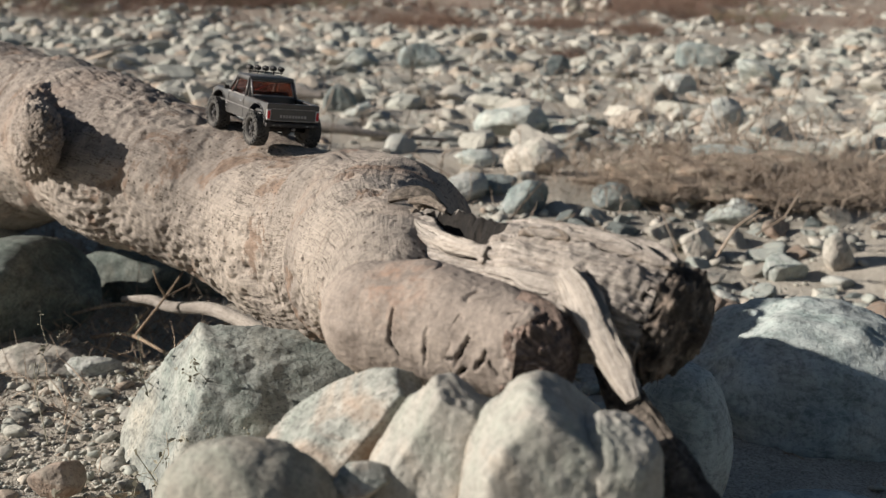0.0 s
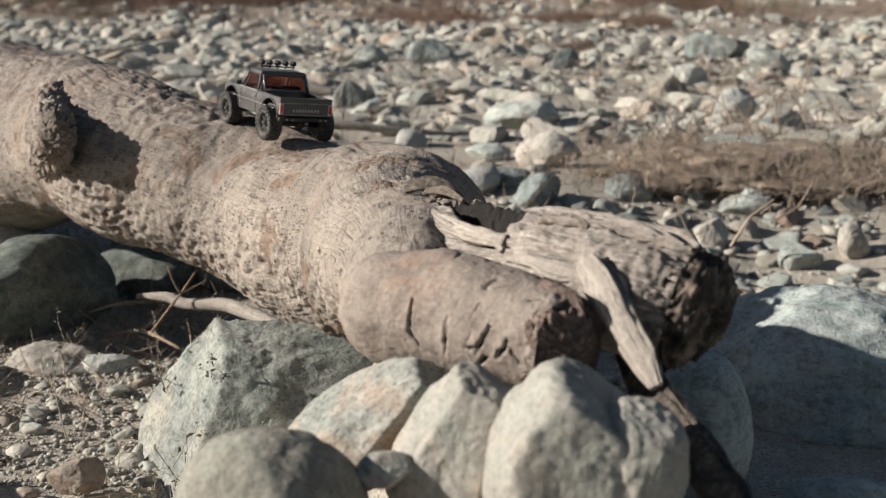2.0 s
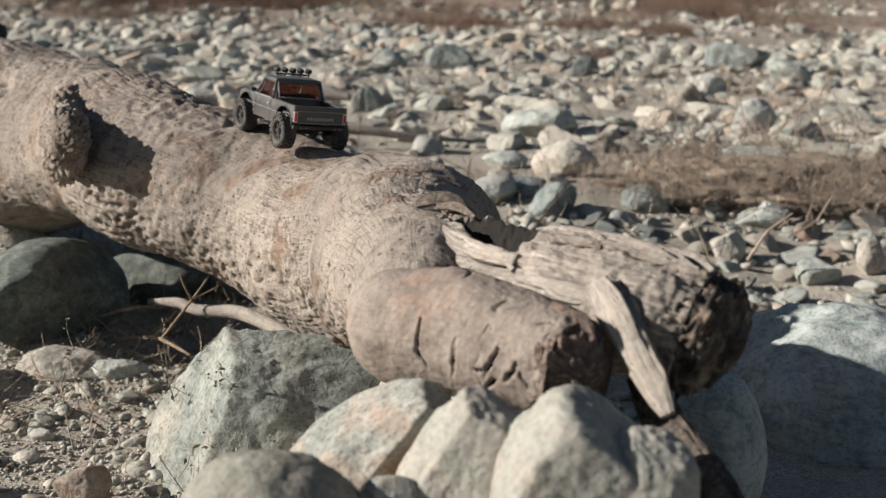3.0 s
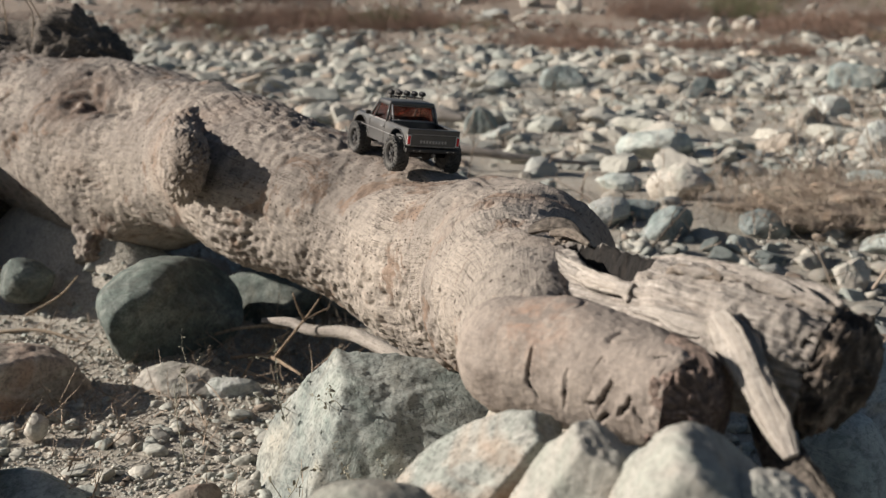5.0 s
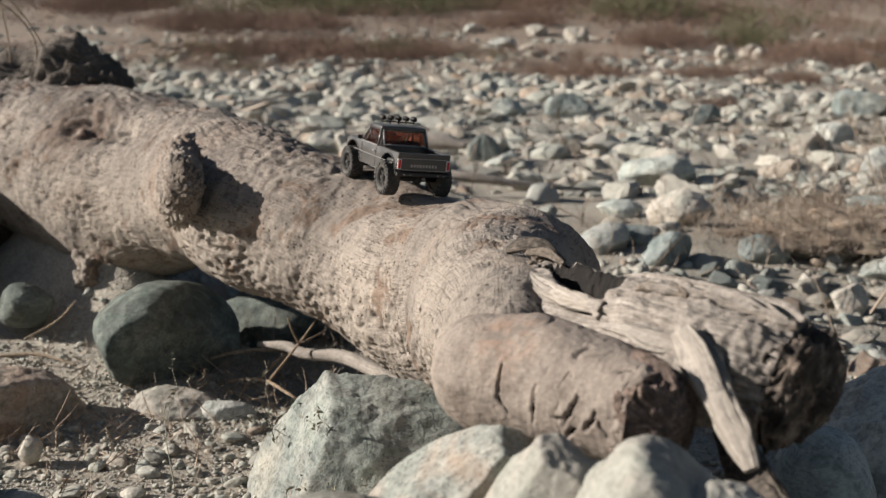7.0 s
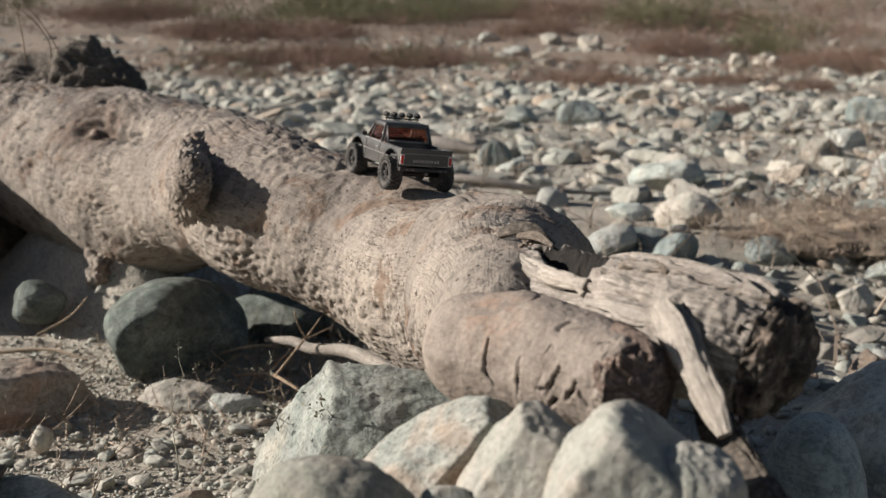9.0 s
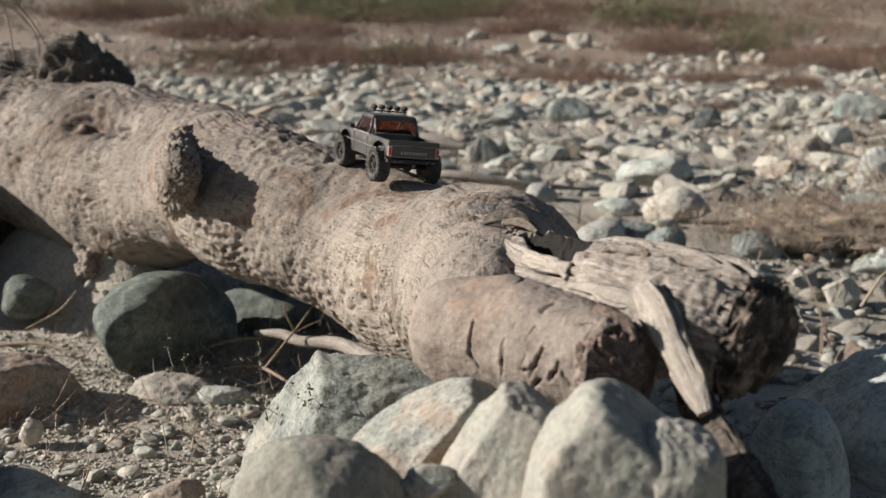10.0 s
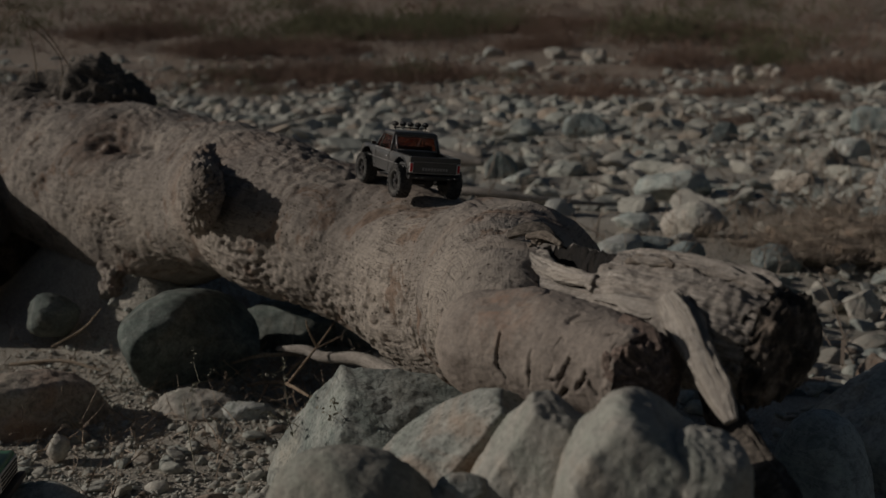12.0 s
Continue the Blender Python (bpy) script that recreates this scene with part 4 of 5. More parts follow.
rock("boulder", 36, (0.079, 0.562, 0.297), (0.026, 0.030, 0.038), M_BIG, "pale granite lobe leaning on the larger stone", (0, 10, 0), n=6, planes=2, sharp=20, rough=0.03, chip=0.03, reach=(0.9, 1.0), boxy=0.85, cuts=[((0.05, -0.2, 0.95), 0.85)])
rock("boulder", 39, (-0.109, 0.580, 0.256), (0.054, 0.046, 0.055), M_SAND, "smooth sandy grey boulder", n=6, planes=3, sharp=8, rough=0.03, chip=0.012)
rock("stone", 41, (-0.048, 0.590, 0.284), (0.016, 0.012, 0.010), M_SLAB, "small grey stone wedged among the boulders", planes=10, sharp=26, reach=(0.5, 0.85))
rock("stone", 42, (-0.041, 0.560, 0.266), (0.008, 0.008, 0.009), M_CREAM, "small cream pebble among the boulders", planes=4, n=4)
rock("stone", 43, (-0.030, 0.556, 0.266), (0.007, 0.008, 0.009), M_CREAM, "small cream pebble among the boulders", planes=4, n=4)
rock("boulder", 47, (0.500, 1.470, 0.000), (0.235, 0.180, 0.150), M_BLUE, "large layered grey boulder, mostly in shade", (0, 4, 0), n=6, planes=4, sharp=14, chip=0.04)
rock("boulder", 51, (0.238, 1.080, 0.095), (0.050, 0.060, 0.095), M_BLUE, "rounded grey boulder in the shade of the log", n=6, planes=3, sharp=9, rough=0.03)
rock("stone", 52, (0.40, 1.10, 0.00), (0.07, 0.06, 0.055), M_BLUE, "dark stone in the shade of the log", planes=7, sharp=12)
rock("stone", 53, (-0.600, 1.130, 0.010), (0.075, 0.055, 0.030), M_GREEN, "flat grey-green stone on the gravel", planes=8, sharp=14)
rock("stone", 54, (-0.405, 1.120, 0.030), (0.030, 0.024, 0.020), M_RUST, "reddish stone on the gravel", planes=9, sharp=18)

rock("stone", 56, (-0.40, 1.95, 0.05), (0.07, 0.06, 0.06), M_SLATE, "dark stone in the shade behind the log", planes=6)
rock("stone", 57, (-0.690, 1.330, 0.010), (0.016, 0.015, 0.019), M_CREAM, "upright pale stone on the gravel", (0, 15, 0), planes=8, sharp=16, n=4)

# ---- stones of the river bed ----
BED = [  # x, y, half width, half height, material, description
    (-0.16, 7.70, 0.17, 0.12, M_SLATE, "grey wedge-shaped boulder on the river bed"),
    (-0.58, 7.80, 0.12, 0.09, M_GREEN, "grey-green boulder on the river bed"),
    (0.26, 3.22, 0.095, 0.072, M_CREAM, "large rounded cream boulder on the river bed"),
    (0.04, 2.90, 0.075, 0.048, M_PALE, "pale rounded boulder behind the log"),
    (0.13, 2.98, 0.06, 0.035, M_SLATE, "low slate-grey boulder behind the log"),
    (0.25, 4.30, 0.15, 0.075, M_GREEN, "broad grey-green boulder on the river bed"),
    (-0.12, 5.25, 0.085, 0.055, M_CREAM, "cream boulder on the river bed"),
    (-0.46, 4.90, 0.075, 0.085, M_SLATE, "dark upright boulder on the river bed"),
    (-0.36, 4.75, 0.09, 0.05, M_GREEN, "grey-green boulder on the river bed"),
    (1.12, 4.55, 0.10, 0.10, M_PALE, "tall whitish boulder on the river bed"),
    (1.92, 8.40, 0.24, 0.13, M_SLATE, "large slate boulder on the river bed"),
    (0.585, 2.56, 0.042, 0.046, M_CREAM, "white rounded cobble on the river bed"),
    (0.84, 3.38, 0.10, 0.06, M_GREEN, "flat grey-green boulder on the river bed"),
    (0.49, 3.40, 0.05, 0.03, M_CREAM, "small pale stone on the river bed"),
    (0.10, 3.48, 0.07, 0.035, M_GREEN, "flat grey-green stone on the river bed"),
    (0.44, 2.86, 0.065, 0.045, M_SLATE, "rounded grey boulder behind the log"),
    (0.20, 2.78, 0.075, 0.05, M_SLATE, "grey boulder standing behind the log"),
    (0.815, 2.72, 0.035, 0.028, M_RUST, "orange-brown cobble on the river bed"),
    (0.72, 2.80, 0.07, 0.035, M_GREEN, "flat grey cobble on the river bed"),
    (0.90, 2.50, 0.045, 0.055, M_CREAM, "upright cream cobble on the river bed"),
    (0.76, 2.44, 0.05, 0.04, M_GREEN, "grey-green cobble on the river bed"),
    (-0.62, 3.72, 0.11, 0.055, M_GREEN, "grey-green boulder beside a driftwood stick"),
    (1.30, 6.3, 0.12, 0.08, M_PALE, "pale boulder on the river bed"),
    (1.05, 5.6, 0.11, 0.07, M_CREAM, "cream boulder on the river bed"),
    (0.70, 7.4, 0.13, 0.09, M_SLATE, "dark boulder on the river bed"),
    (1.9, 6.9, 0.16, 0.10, M_GREEN, "grey-green boulder on the river bed"),
    (-0.35, 19.1, 0.22, 0.17, M_CREAM, "white boulder among the far brush"),
    (-1.05, 19.8, 0.2, 0.13, M_CREAM, "white boulder among the far brush"),
    (-1.43, 17.3, 0.22, 0.10, M_PALE, "pale boulder among the far brush"),
    (-2.2, 20.4, 0.2, 0.12, M_PALE, "pale boulder among the far brush"),
    (1.66, 15.3, 0.12, 0.12, M_CREAM, "white boulder among the far brush"),
    (2.1, 16.2, 0.16, 0.13, M_CREAM, "white boulder among the far brush"),
    (2.1, 15.2, 0.11, 0.10, M_CREAM, "white boulder among the far brush"),
]
for k, (x, y, w, h, m, words) in enumerate(BED):
    rock("boulder", 100 + k, (x, y, gz(x, y) + 0.42 * h), (w, w * 0.8, h), m, words, (12 * math.sin(5 * k), 12 * math.cos(3 * k), 37 * k % 60 - 30), n=5, planes=6, sharp=26, rough=0.07, reach=(0.42, 0.85), group="stones of the river bed")

rng = np.random.default_rng(12)
SHAPES = [rock_shape(200 + k, (1, rng.uniform(0.7, 0.95), rng.uniform(0.38, 0.70)), planes=int(rng.integers(4, 8)), sharp=rng.uniform(22, 44), rough=0.09, n=4, reach=(0.32, 0.8)) for k in range(16)]
COBBLES = [[mesh_of("cobble", v, f, m) for v, f in SHAPES[k::8]] for k, m in enumerate(STONES)]
COARSE = [rock_shape(240 + k, (1, rng.uniform(0.6, 0.95), rng.uniform(0.35, 0.65)), planes=5, sharp=34, rough=0.11, n=3, reach=(0.32, 0.8)) for k in range(12)]
TINY = [rock_shape(260 + k, (1, rng.uniform(0.6, 0.95), rng.uniform(0.35, 0.65)), planes=5, sharp=34, rough=0.14, n=2, reach=(0.32, 0.8)) for k in range(12)]
COBBLE_WORDS = ["pale grey cobble on the river bed", "grey-green cobble on the river bed", "cream cobble on the river bed", "dark slate cobble on the river bed", "rusty brown cobble on the river bed"]


def axis_x(y):
    """The log's middle line: its x at a distance y."""
    return np.interp(y, [0.6, 0.83, 1.1, 1.44, 1.8, 2.1], [0.12, -0.013, -0.123, -0.333, -0.739, -1.3])


def clear(x, y, r):
    """Whether a stone of radius r may lie here: off the log, the big stones and the dirt bank."""
    if y < 2.5 and abs(x - axis_x(y)) < 0.10 + r and y > 0.5:
        return False
    return not any((x - bx) ** 2 + (y - by) ** 2 < (0.75 * w + 0.7 * r) ** 2 for bx, by, w, *_ in BED)


placed, cobbles, k = [], 0, 0
while cobbles < 340 and k < 12000:
    k += 1
    y = 1.95 + 2.5 * rng.random() ** 1.3
    x = -0.14 * y + (rng.random() * 2 - 1) * (0.52 * y + 0.1)
    if rng.random() < 0.35:
        x, y = 0.28 + 1.0 * rng.random(), 1.75 + 1.05 * rng.random()
    dirt = 0.30 < x < 1.25 and 2.85 < y < 3.45
    r = (0.018 + 0.055 * rng.random() ** 2.6) * (0.75 + 0.12 * y)
    if x > 0.25 and y < 2.75:
        r = 0.022 + 0.032 * rng.random() ** 1.5
    if (dirt and rng.random() < 0.9) or (0.0 < x + 0.1 * y < 0.45 and 3.4 < y < 4.2 and rng.random() < 0.6) or not clear(x, y, r):
        continue
    if any((x - a) ** 2 + (y - b) ** 2 < (0.8 * (r + c)) ** 2 for a, b, c in placed):
        continue
    placed.append((x, y, r))
    kind = int(rng.integers(0, 8))
    ob = new("cobble", COBBLES[kind][int(rng.integers(0, 2))])
    ob.matrix_world = pose(x, y, gz(x, y) + rng.uniform(-0.1, 0.12) * r, *rng.uniform(-26, 26, 2), rng.uniform(0, 360)) @ Matrix.Diagonal((r, r, r, 1))
    tagged(ob, COBBLE_WORDS[kind % 5 if kind < 5 else kind - 5], "cobble", "cobbles of the river bed")
    cobbles += 1


def heap(name, rows, shapes, material, label, seed, smooth=True):
    """Many stones of one kind in one mesh: rows of x, y, radius and sink."""
    g = np.random.default_rng(seed)
    rows = np.asarray(rows)
    zs = height(rows[:, 0], rows[:, 1])
    vs, fs, off = [], [], 0
    for (x, y, r, sink), z in zip(rows, zs):
        v, f = shapes[int(g.integers(0, len(shapes)))]
        a, tilt = g.uniform(0, 2 * np.pi), g.uniform(-0.35, 0.35, 2)
        c, s = np.cos(a), np.sin(a)
        q = v * r
        q = np.stack([q[:, 0], q[:, 1], q[:, 2] + tilt[0] * q[:, 0] + tilt[1] * q[:, 1]], 1)
        q = np.stack([c * q[:, 0] - s * q[:, 1] + x, s * q[:, 0] + c * q[:, 1] + y, q[:, 2] + z + sink * r], 1)
        vs.append(q)
        fs.append(np.asarray(f) + off)
        off += len(q)
    return tagged(new(name, mesh_of(name, np.vstack(vs), np.vstack(fs).tolist(), material, smooth)), label, "stones", kind="stuff")


rows, far = [], []
while len(rows) < 3800:
    y = 3.9 + 5.2 * rng.random()
    x = -0.14 * y + (rng.random() * 2 - 1) * (0.55 * y + 0.3)
    r = 0.016 + 0.085 * rng.random() ** 3.5
    if vnoise(np.array([[x * 0.9, y * 0.8, 3.0]]), 77)[0] > 0.45 and rng.random() < 0.8:
        continue
    if clear(x, y, r * 0.5):
        rows.append((x, y, r * 1.15, rng.uniform(-0.35, 0.12)))
while len(far) < 6500:
    y = 8.6 + 12.0 * rng.random() ** 1.5
    x = -0.14 * y + (rng.random() * 2 - 1) * (0.55 * y + 0.5)
    if y > 11.0 and (rng.random() < 0.2 or vnoise(np.array([[x * 0.5, y * 0.6, 6.0]]), 78)[0] < (-0.25 if y < 14.5 else 0.0)):
        continue
    far.append((x, y, 0.025 + 0.12 * rng.random() ** 3.5, rng.uniform(-0.35, 0.12)))
heap("river_stones", rows, COARSE, M_GRAVEL, "countless grey, green and cream river stones", 5, False)
around = []
while len(around) < 3200:
    x, y = rng.uniform(-9, 9), rng.uniform(-7, 7)
    seen = y > 0 and abs(x + 0.14 * y) < 0.55 * y + 0.6
    if not seen and math.hypot(x, y) > 0.9 and not (-2.6 < x < -0.5 and 0.5 < y < 3.2):
        around.append((x, y, 0.02 + 0.10 * rng.random() ** 3, rng.uniform(-0.35, 0.12)))
heap("outlying_river_stones", around, TINY, M_GRAVEL, "countless river stones all round the log", 9, False)
heap("far_river_stones", far, TINY, M_GRAVEL, "countless pale river stones towards the bank", 6, False)
rows = []
while len(rows) < 5200:
    y = 0.95 + 1.9 * rng.random()
    x = -0.95 + 1.2 * rng.random() if rng.random() < 0.75 else -0.2 + 1.4 * rng.random()
    patch = vnoise(np.array([[x * 6, y * 6, 1.0]]), 79)[0]
    if patch < -0.1 and rng.random() < 0.75:
        continue
    r = 0.0022 + 0.011 * rng.random() ** 4 + 0.004 * max(patch, 0)
    if x > 0.1 and y > 1.5:
        r *= 1.8
    rows.append((x, y, r, 0.25))
heap("gravel", rows, TINY, M_GRAVEL, "loose mixed gravel on the sand by the log", 7)
rows, GRIT = [], [rock_shape(280 + k, (1, rng.uniform(0.6, 0.95), rng.uniform(0.4, 0.7)), planes=4, sharp=30, rough=0.1, n=1, reach=(0.5, 0.9)) for k in range(8)]
while len(rows) < 12000:
    x, y = rng.uniform(-1.0, -0.2), 0.95 + 0.85 * rng.random()
    if vnoise(np.array([[x * 9, y * 9, 2.0]]), 80)[0] > -0.25 or rng.random() < 0.3:
        rows.append((x, y, 0.0012 + 0.0035 * rng.random() ** 3, 0.3))
heap("grit", rows, GRIT, M_GRAVEL, "fine grit scattered on the sand", 10)
rows = [(-0.62 + 0.42 * rng.random(), 1.05 + 0.42 * rng.random(), 0.006 + 0.013 * rng.random() ** 2, 0.2) for _ in range(130)]
heap("pebbles", rows, COARSE, M_GRAVEL, "rounded grey and pinkish pebbles beside the boulders", 8)


# ---- brush and twigs ----
def brush_mesh(seed, twigs, spread_, tall, thick, forks=3, leaves=0, droop=0.25, leaf=0.02):
    """A bush of tapering three-sided twigs that fork, with small leaves if any. Unit height about tall."""
    g = np.random.default_rng(seed)
    vs, fs = [], []

    def stick(a, b, r1, r2):
        d = b - a
        s = np.cross(d, (0.3, 0.5, 0.8))
        s /= np.linalg.norm(s) + 1e-9
        q = np.cross(d / (np.linalg.norm(d) + 1e-9), s)
        o = len(vs)
        for c, r in ((a, r1), (b, r2)):
            for k in range(3):
                w = 2 * np.pi * k / 3
                vs.append(c + r * (np.cos(w) * s + np.sin(w) * q))
        for k in range(3):
            fs.append((o + k, o + (k + 1) % 3, o + 3 + (k + 1) % 3, o + 3 + k))

    def grow(a, d, length, r, level):
        b = a + d * length * 0.5 + g.normal(size=3) * length * 0.05
        c = b + (d + g.normal(size=3) * 0.22 - (0, 0, droop * 0.5)) * length * 0.5
        stick(a, b, r, r * 0.75)
        stick(b, c, r * 0.75, r * 0.4)
        for _ in range(leaves):
            p = b + (c - b) * g.random() + g.normal(size=3) * leaf * 0.6
            e1, e2 = g.normal(size=(2, 3)) * leaf
            o = len(vs)
            vs.extend([p, p + e1, p + e1 * 0.6 + e2 * 0.6, p + e2 * 0.5])
            fs.append((o, o + 1, o + 2, o + 3))
        if level < forks:
            for _ in range(int(g.integers(1, 4))):
                start = a + (c - a) * g.uniform(0.35, 0.95)
                grow(start, d * 0.6 + g.normal(size=3) * 0.5 + (0, 0, 0.15), length * g.uniform(0.4, 0.7), r * 0.55, level + 1)

    for _ in range(twigs):
        base = np.array((*g.normal(size=2) * spread_ * 0.35, -0.01))
        d = np.array((*g.normal(size=2) * spread_ * 0.9, 1.0))
        grow(base, d / np.linalg.norm(d), tall * g.uniform(0.45, 1.0), thick, 1)
    return np.array(vs), fs


def thicket(name, rows, shapes, material, label, category="brush"):
    """Brush of many twigs in one mesh: rows of x, y, size, turn and, if raised, height."""
    vs, fs, off = [], [], 0
    for k, (x, y, size, turn, *z) in enumerate(rows):
        v, f = shapes[k % len(shapes)]
        c, s = math.cos(turn), math.sin(turn)
        vs.append(np.stack([(c * v[:, 0] - s * v[:, 1]) * size + x, (s * v[:, 0] + c * v[:, 1]) * size + y, v[:, 2] * size + (z[0] if z else gz(x, y))], 1))
        fs += [tuple(j + off for j in q) for q in f]
        off += len(v)
    return tagged(new(name, mesh_of(name, np.vstack(vs), fs, material, False)), label, category, kind="stuff")


RUSSET = [brush_mesh(300 + k, 16, 1.0, 0.40, 0.005, 3, 3, leaf=0.013) for k in range(5)]
OLIVE = [brush_mesh(310 + k, 14, 0.8, 0.48, 0.005, 3, 6, leaf=0.015) for k in range(4)]
PATCHES = [  # x, y, radius, 1 for olive
    (-4.5, 24.6, 1.4, 1), (-3.0, 26.0, 1.1, 1), (2.5, 18.9, 0.55, 1), (-2.6, 14.8, 0.2, 1), (0.9, 24.1, 0.85, 1), (-6.9, 26.7, 0.9, 1), (-6.0, 20.1, 1.4, 0),
    (-7.3, 20.2, 0.9, 0), (-3.9, 15.3, 0.9, 0), (-2.3, 15.0, 0.7, 0), (-1.5, 21.4, 0.6, 0), (-0.3, 12.3, 0.7, 0), (2.9, 15.3, 0.7, 0), (3.9, 17.0, 0.6, 0),
    (1.1, 17.7, 0.65, 0), (1.1, 12.3, 0.35, 0), (0.9, 9.0, 0.2, 0), (1.9, 12.0, 0.35, 0), (-4.6, 14.2, 0.45, 0), (-1.4, 25.9, 1.3, 0), (2.2, 24.4, 1.1, 0), (-10.9, 24.8, 1.3, 0),
]
russet, olive = [], []
for x0, y0, r, green in PATCHES:
    for k in range(int(10 + 46 * r)):
        a, d = rng.uniform(0, 6.28), r * math.sqrt(rng.random())
        (olive if green else russet).append((x0 + d * math.cos(a), y0 + 1.3 * d * math.sin(a), rng.uniform(0.5, 1.0) * (0.55 + 0.4 * min(r, 1)) * (1 if y0 > 14 else 0.6), rng.uniform(0, 6.28)))
for k in range(420):
    y = 20 + 16 * rng.random()
    x = -0.14 * y + (rng.random() * 2 - 1) * (0.5 * y + 0.5)
    green = vnoise(np.array([[x * 0.22 + 3, y * 0.22, 4.0]]), 91)[0] > 0.05
    (olive if green else russet).append((x, y, rng.uniform(0.7, 1.3), rng.uniform(0, 6.28)))
for k in range(330):
    y = 11.8 + 3.4 * rng.random()
    x = -0.14 * y + (rng.random() * 2 - 1) * (0.5 * y + 0.3)
    if vnoise(np.array([[x * 0.6, y * 0.5, 8.0]]), 94)[0] > -0.08:
        (olive if rng.random() < 0.12 else russet).append((x, y, rng.uniform(0.25, 0.55), rng.uniform(0, 6.28)))
for k in range(170):
    y = 5.5 + 10 * rng.random() ** 0.7
    x = -0.14 * y + (rng.random() * 2 - 1) * (0.5 * y + 0.3)
    if vnoise(np.array([[x * 0.8, y * 0.6, 2.0]]), 92)[0] > 0.12:
        russet.append((x, y, rng.uniform(0.15, 0.35), rng.uniform(0, 6.28)))
thicket("russet_brush", russet, RUSSET, M_REDBRUSH, "russet dry brush on the far bank")
thicket("olive_brush", olive, OLIVE, M_OLIVE, "olive-green low brush on the far bank")

v, f = rock_shape(71, (0.62, 0.36, 0.11), planes=5, sharp=14, rough=0.26, n=6, chip=0.12)
bank = new("dirt_bank", mesh_of("dirt_bank", v, f, M_SOIL))
bank.location = (0.80, 3.12, 0.0)
tagged(bank, "low bank of brown soil with dead brush", "soil bank", kind="structure")
DEAD = [brush_mesh(330 + k, 20, 0.9, 0.11, 0.0021, 3, 0, 0.5) for k in range(4)]
TUFT = [brush_mesh(340 + k, 60, 0.6, 0.11, 0.0010, 1, 0, 0.8) for k in range(3)]
some = []
while len(some) < 200:
    x, y = 0.42 + 0.95 * rng.random(), 2.8 + 0.62 * rng.random()
    if vnoise(np.array([[x * 7, y * 7, 5.0]]), 93)[0] > -0.05:
        some.append((x, y, rng.uniform(0.2, 0.65), rng.uniform(0, 6.28), gz(x, y) + 0.02 + 0.035 * rng.random()))
thicket("dead_brush", some, DEAD + TUFT, M_GREYTWIG, "brown tangled dead brush on the dirt bank")
some = [(x, y, s, 7 * s) for x, y, s in ((0.72, 3.62, 2.1), (0.85, 3.72, 1.9), (0.60, 3.7, 1.5), (1.35, 4.3, 1.8), (0.98, 3.6, 1.6), (-0.5, 4.6, 1.4), (-0.95, 4.2, 1.5), (0.9, 5.4, 2.0), (1.6, 6.2, 2.4), (0.5, 6.6, 2.0))]
BARE = [brush_mesh(370 + k, 26, 0.9, 0.12, 0.0020, 3, 0, 0.4) for k in range(3)]
thicket("bare_bushes", some, BARE, M_GREYTWIG, "bare grey twiggy bushes among the stones", "bush")
some = [(x, y, s, 9 * s) for x, y, s in ((0.14, 3.05, 0.9), (0.18, 3.1, 0.8), (-0.62, 4.3, 1.3), (0.45, 3.5, 1.0), (1.2, 5.0, 1.4), (-0.9, 2.9, 1.2))]
thicket("dry_grass", some, TUFT, M_DEADGRASS, "tufts of dry yellowish grass among the stones", "grass")
LITTER = [brush_mesh(350 + k, 30, 2.6, 0.10, 0.0019, 2, 0, 0.06) for k in range(3)]
some = [(-1.05 + 0.26 * rng.random(), 1.67 + 0.22 * rng.random(), rng.uniform(0.4, 0.75), rng.uniform(0, 6.28)) for k in range(44)]
some += [(-0.60 + 0.12 * rng.random(), 1.60 + 0.08 * rng.random(), rng.uniform(0.2, 0.4), rng.uniform(0, 6.28)) for k in range(6)]
some = [(x, y, s, a, gz(x, y) + 0.006) for x, y, s, a in some]
some += [(-0.50 + 0.16 * rng.random(), 1.08 + 0.30 * rng.random(), rng.uniform(0.25, 0.5), rng.uniform(0, 6.28)) for k in range(7)]
thicket("leaf_litter", some, LITTER, M_DEADGRASS, "flat litter of dry stems on the sand", "straw")
some = []
some += [(-0.58 + 0.12 * rng.random(), 1.80 + 0.12 * rng.random(), rng.uniform(0.35, 0.7), rng.uniform(0, 6.28)) for k in range(14)]
some += [(-0.33 + 0.07 * rng.random(), 1.02 + 0.1 * rng.random(), rng.uniform(0.25, 0.4), rng.uniform(0, 6.28)) for k in range(4)]
thicket("straw", some, TUFT + DEAD, M_DEADGRASS, "dry straw and leaf litter below the log", "straw")


def branch(name, rows, material, label, n=26, sides=8, category="twig", sides_rows=()):
    ob = limb(name, rows, n, sides, material, None, lambda p, o, u, a: 0.15 * 0.003 * fbm(p * 220, 2, 95), 0.2)
    for r in sides_rows:
        limb("side_twig", r, 14, 7, material, ob, None, 0.1)
    return tagged(ob, label, category)


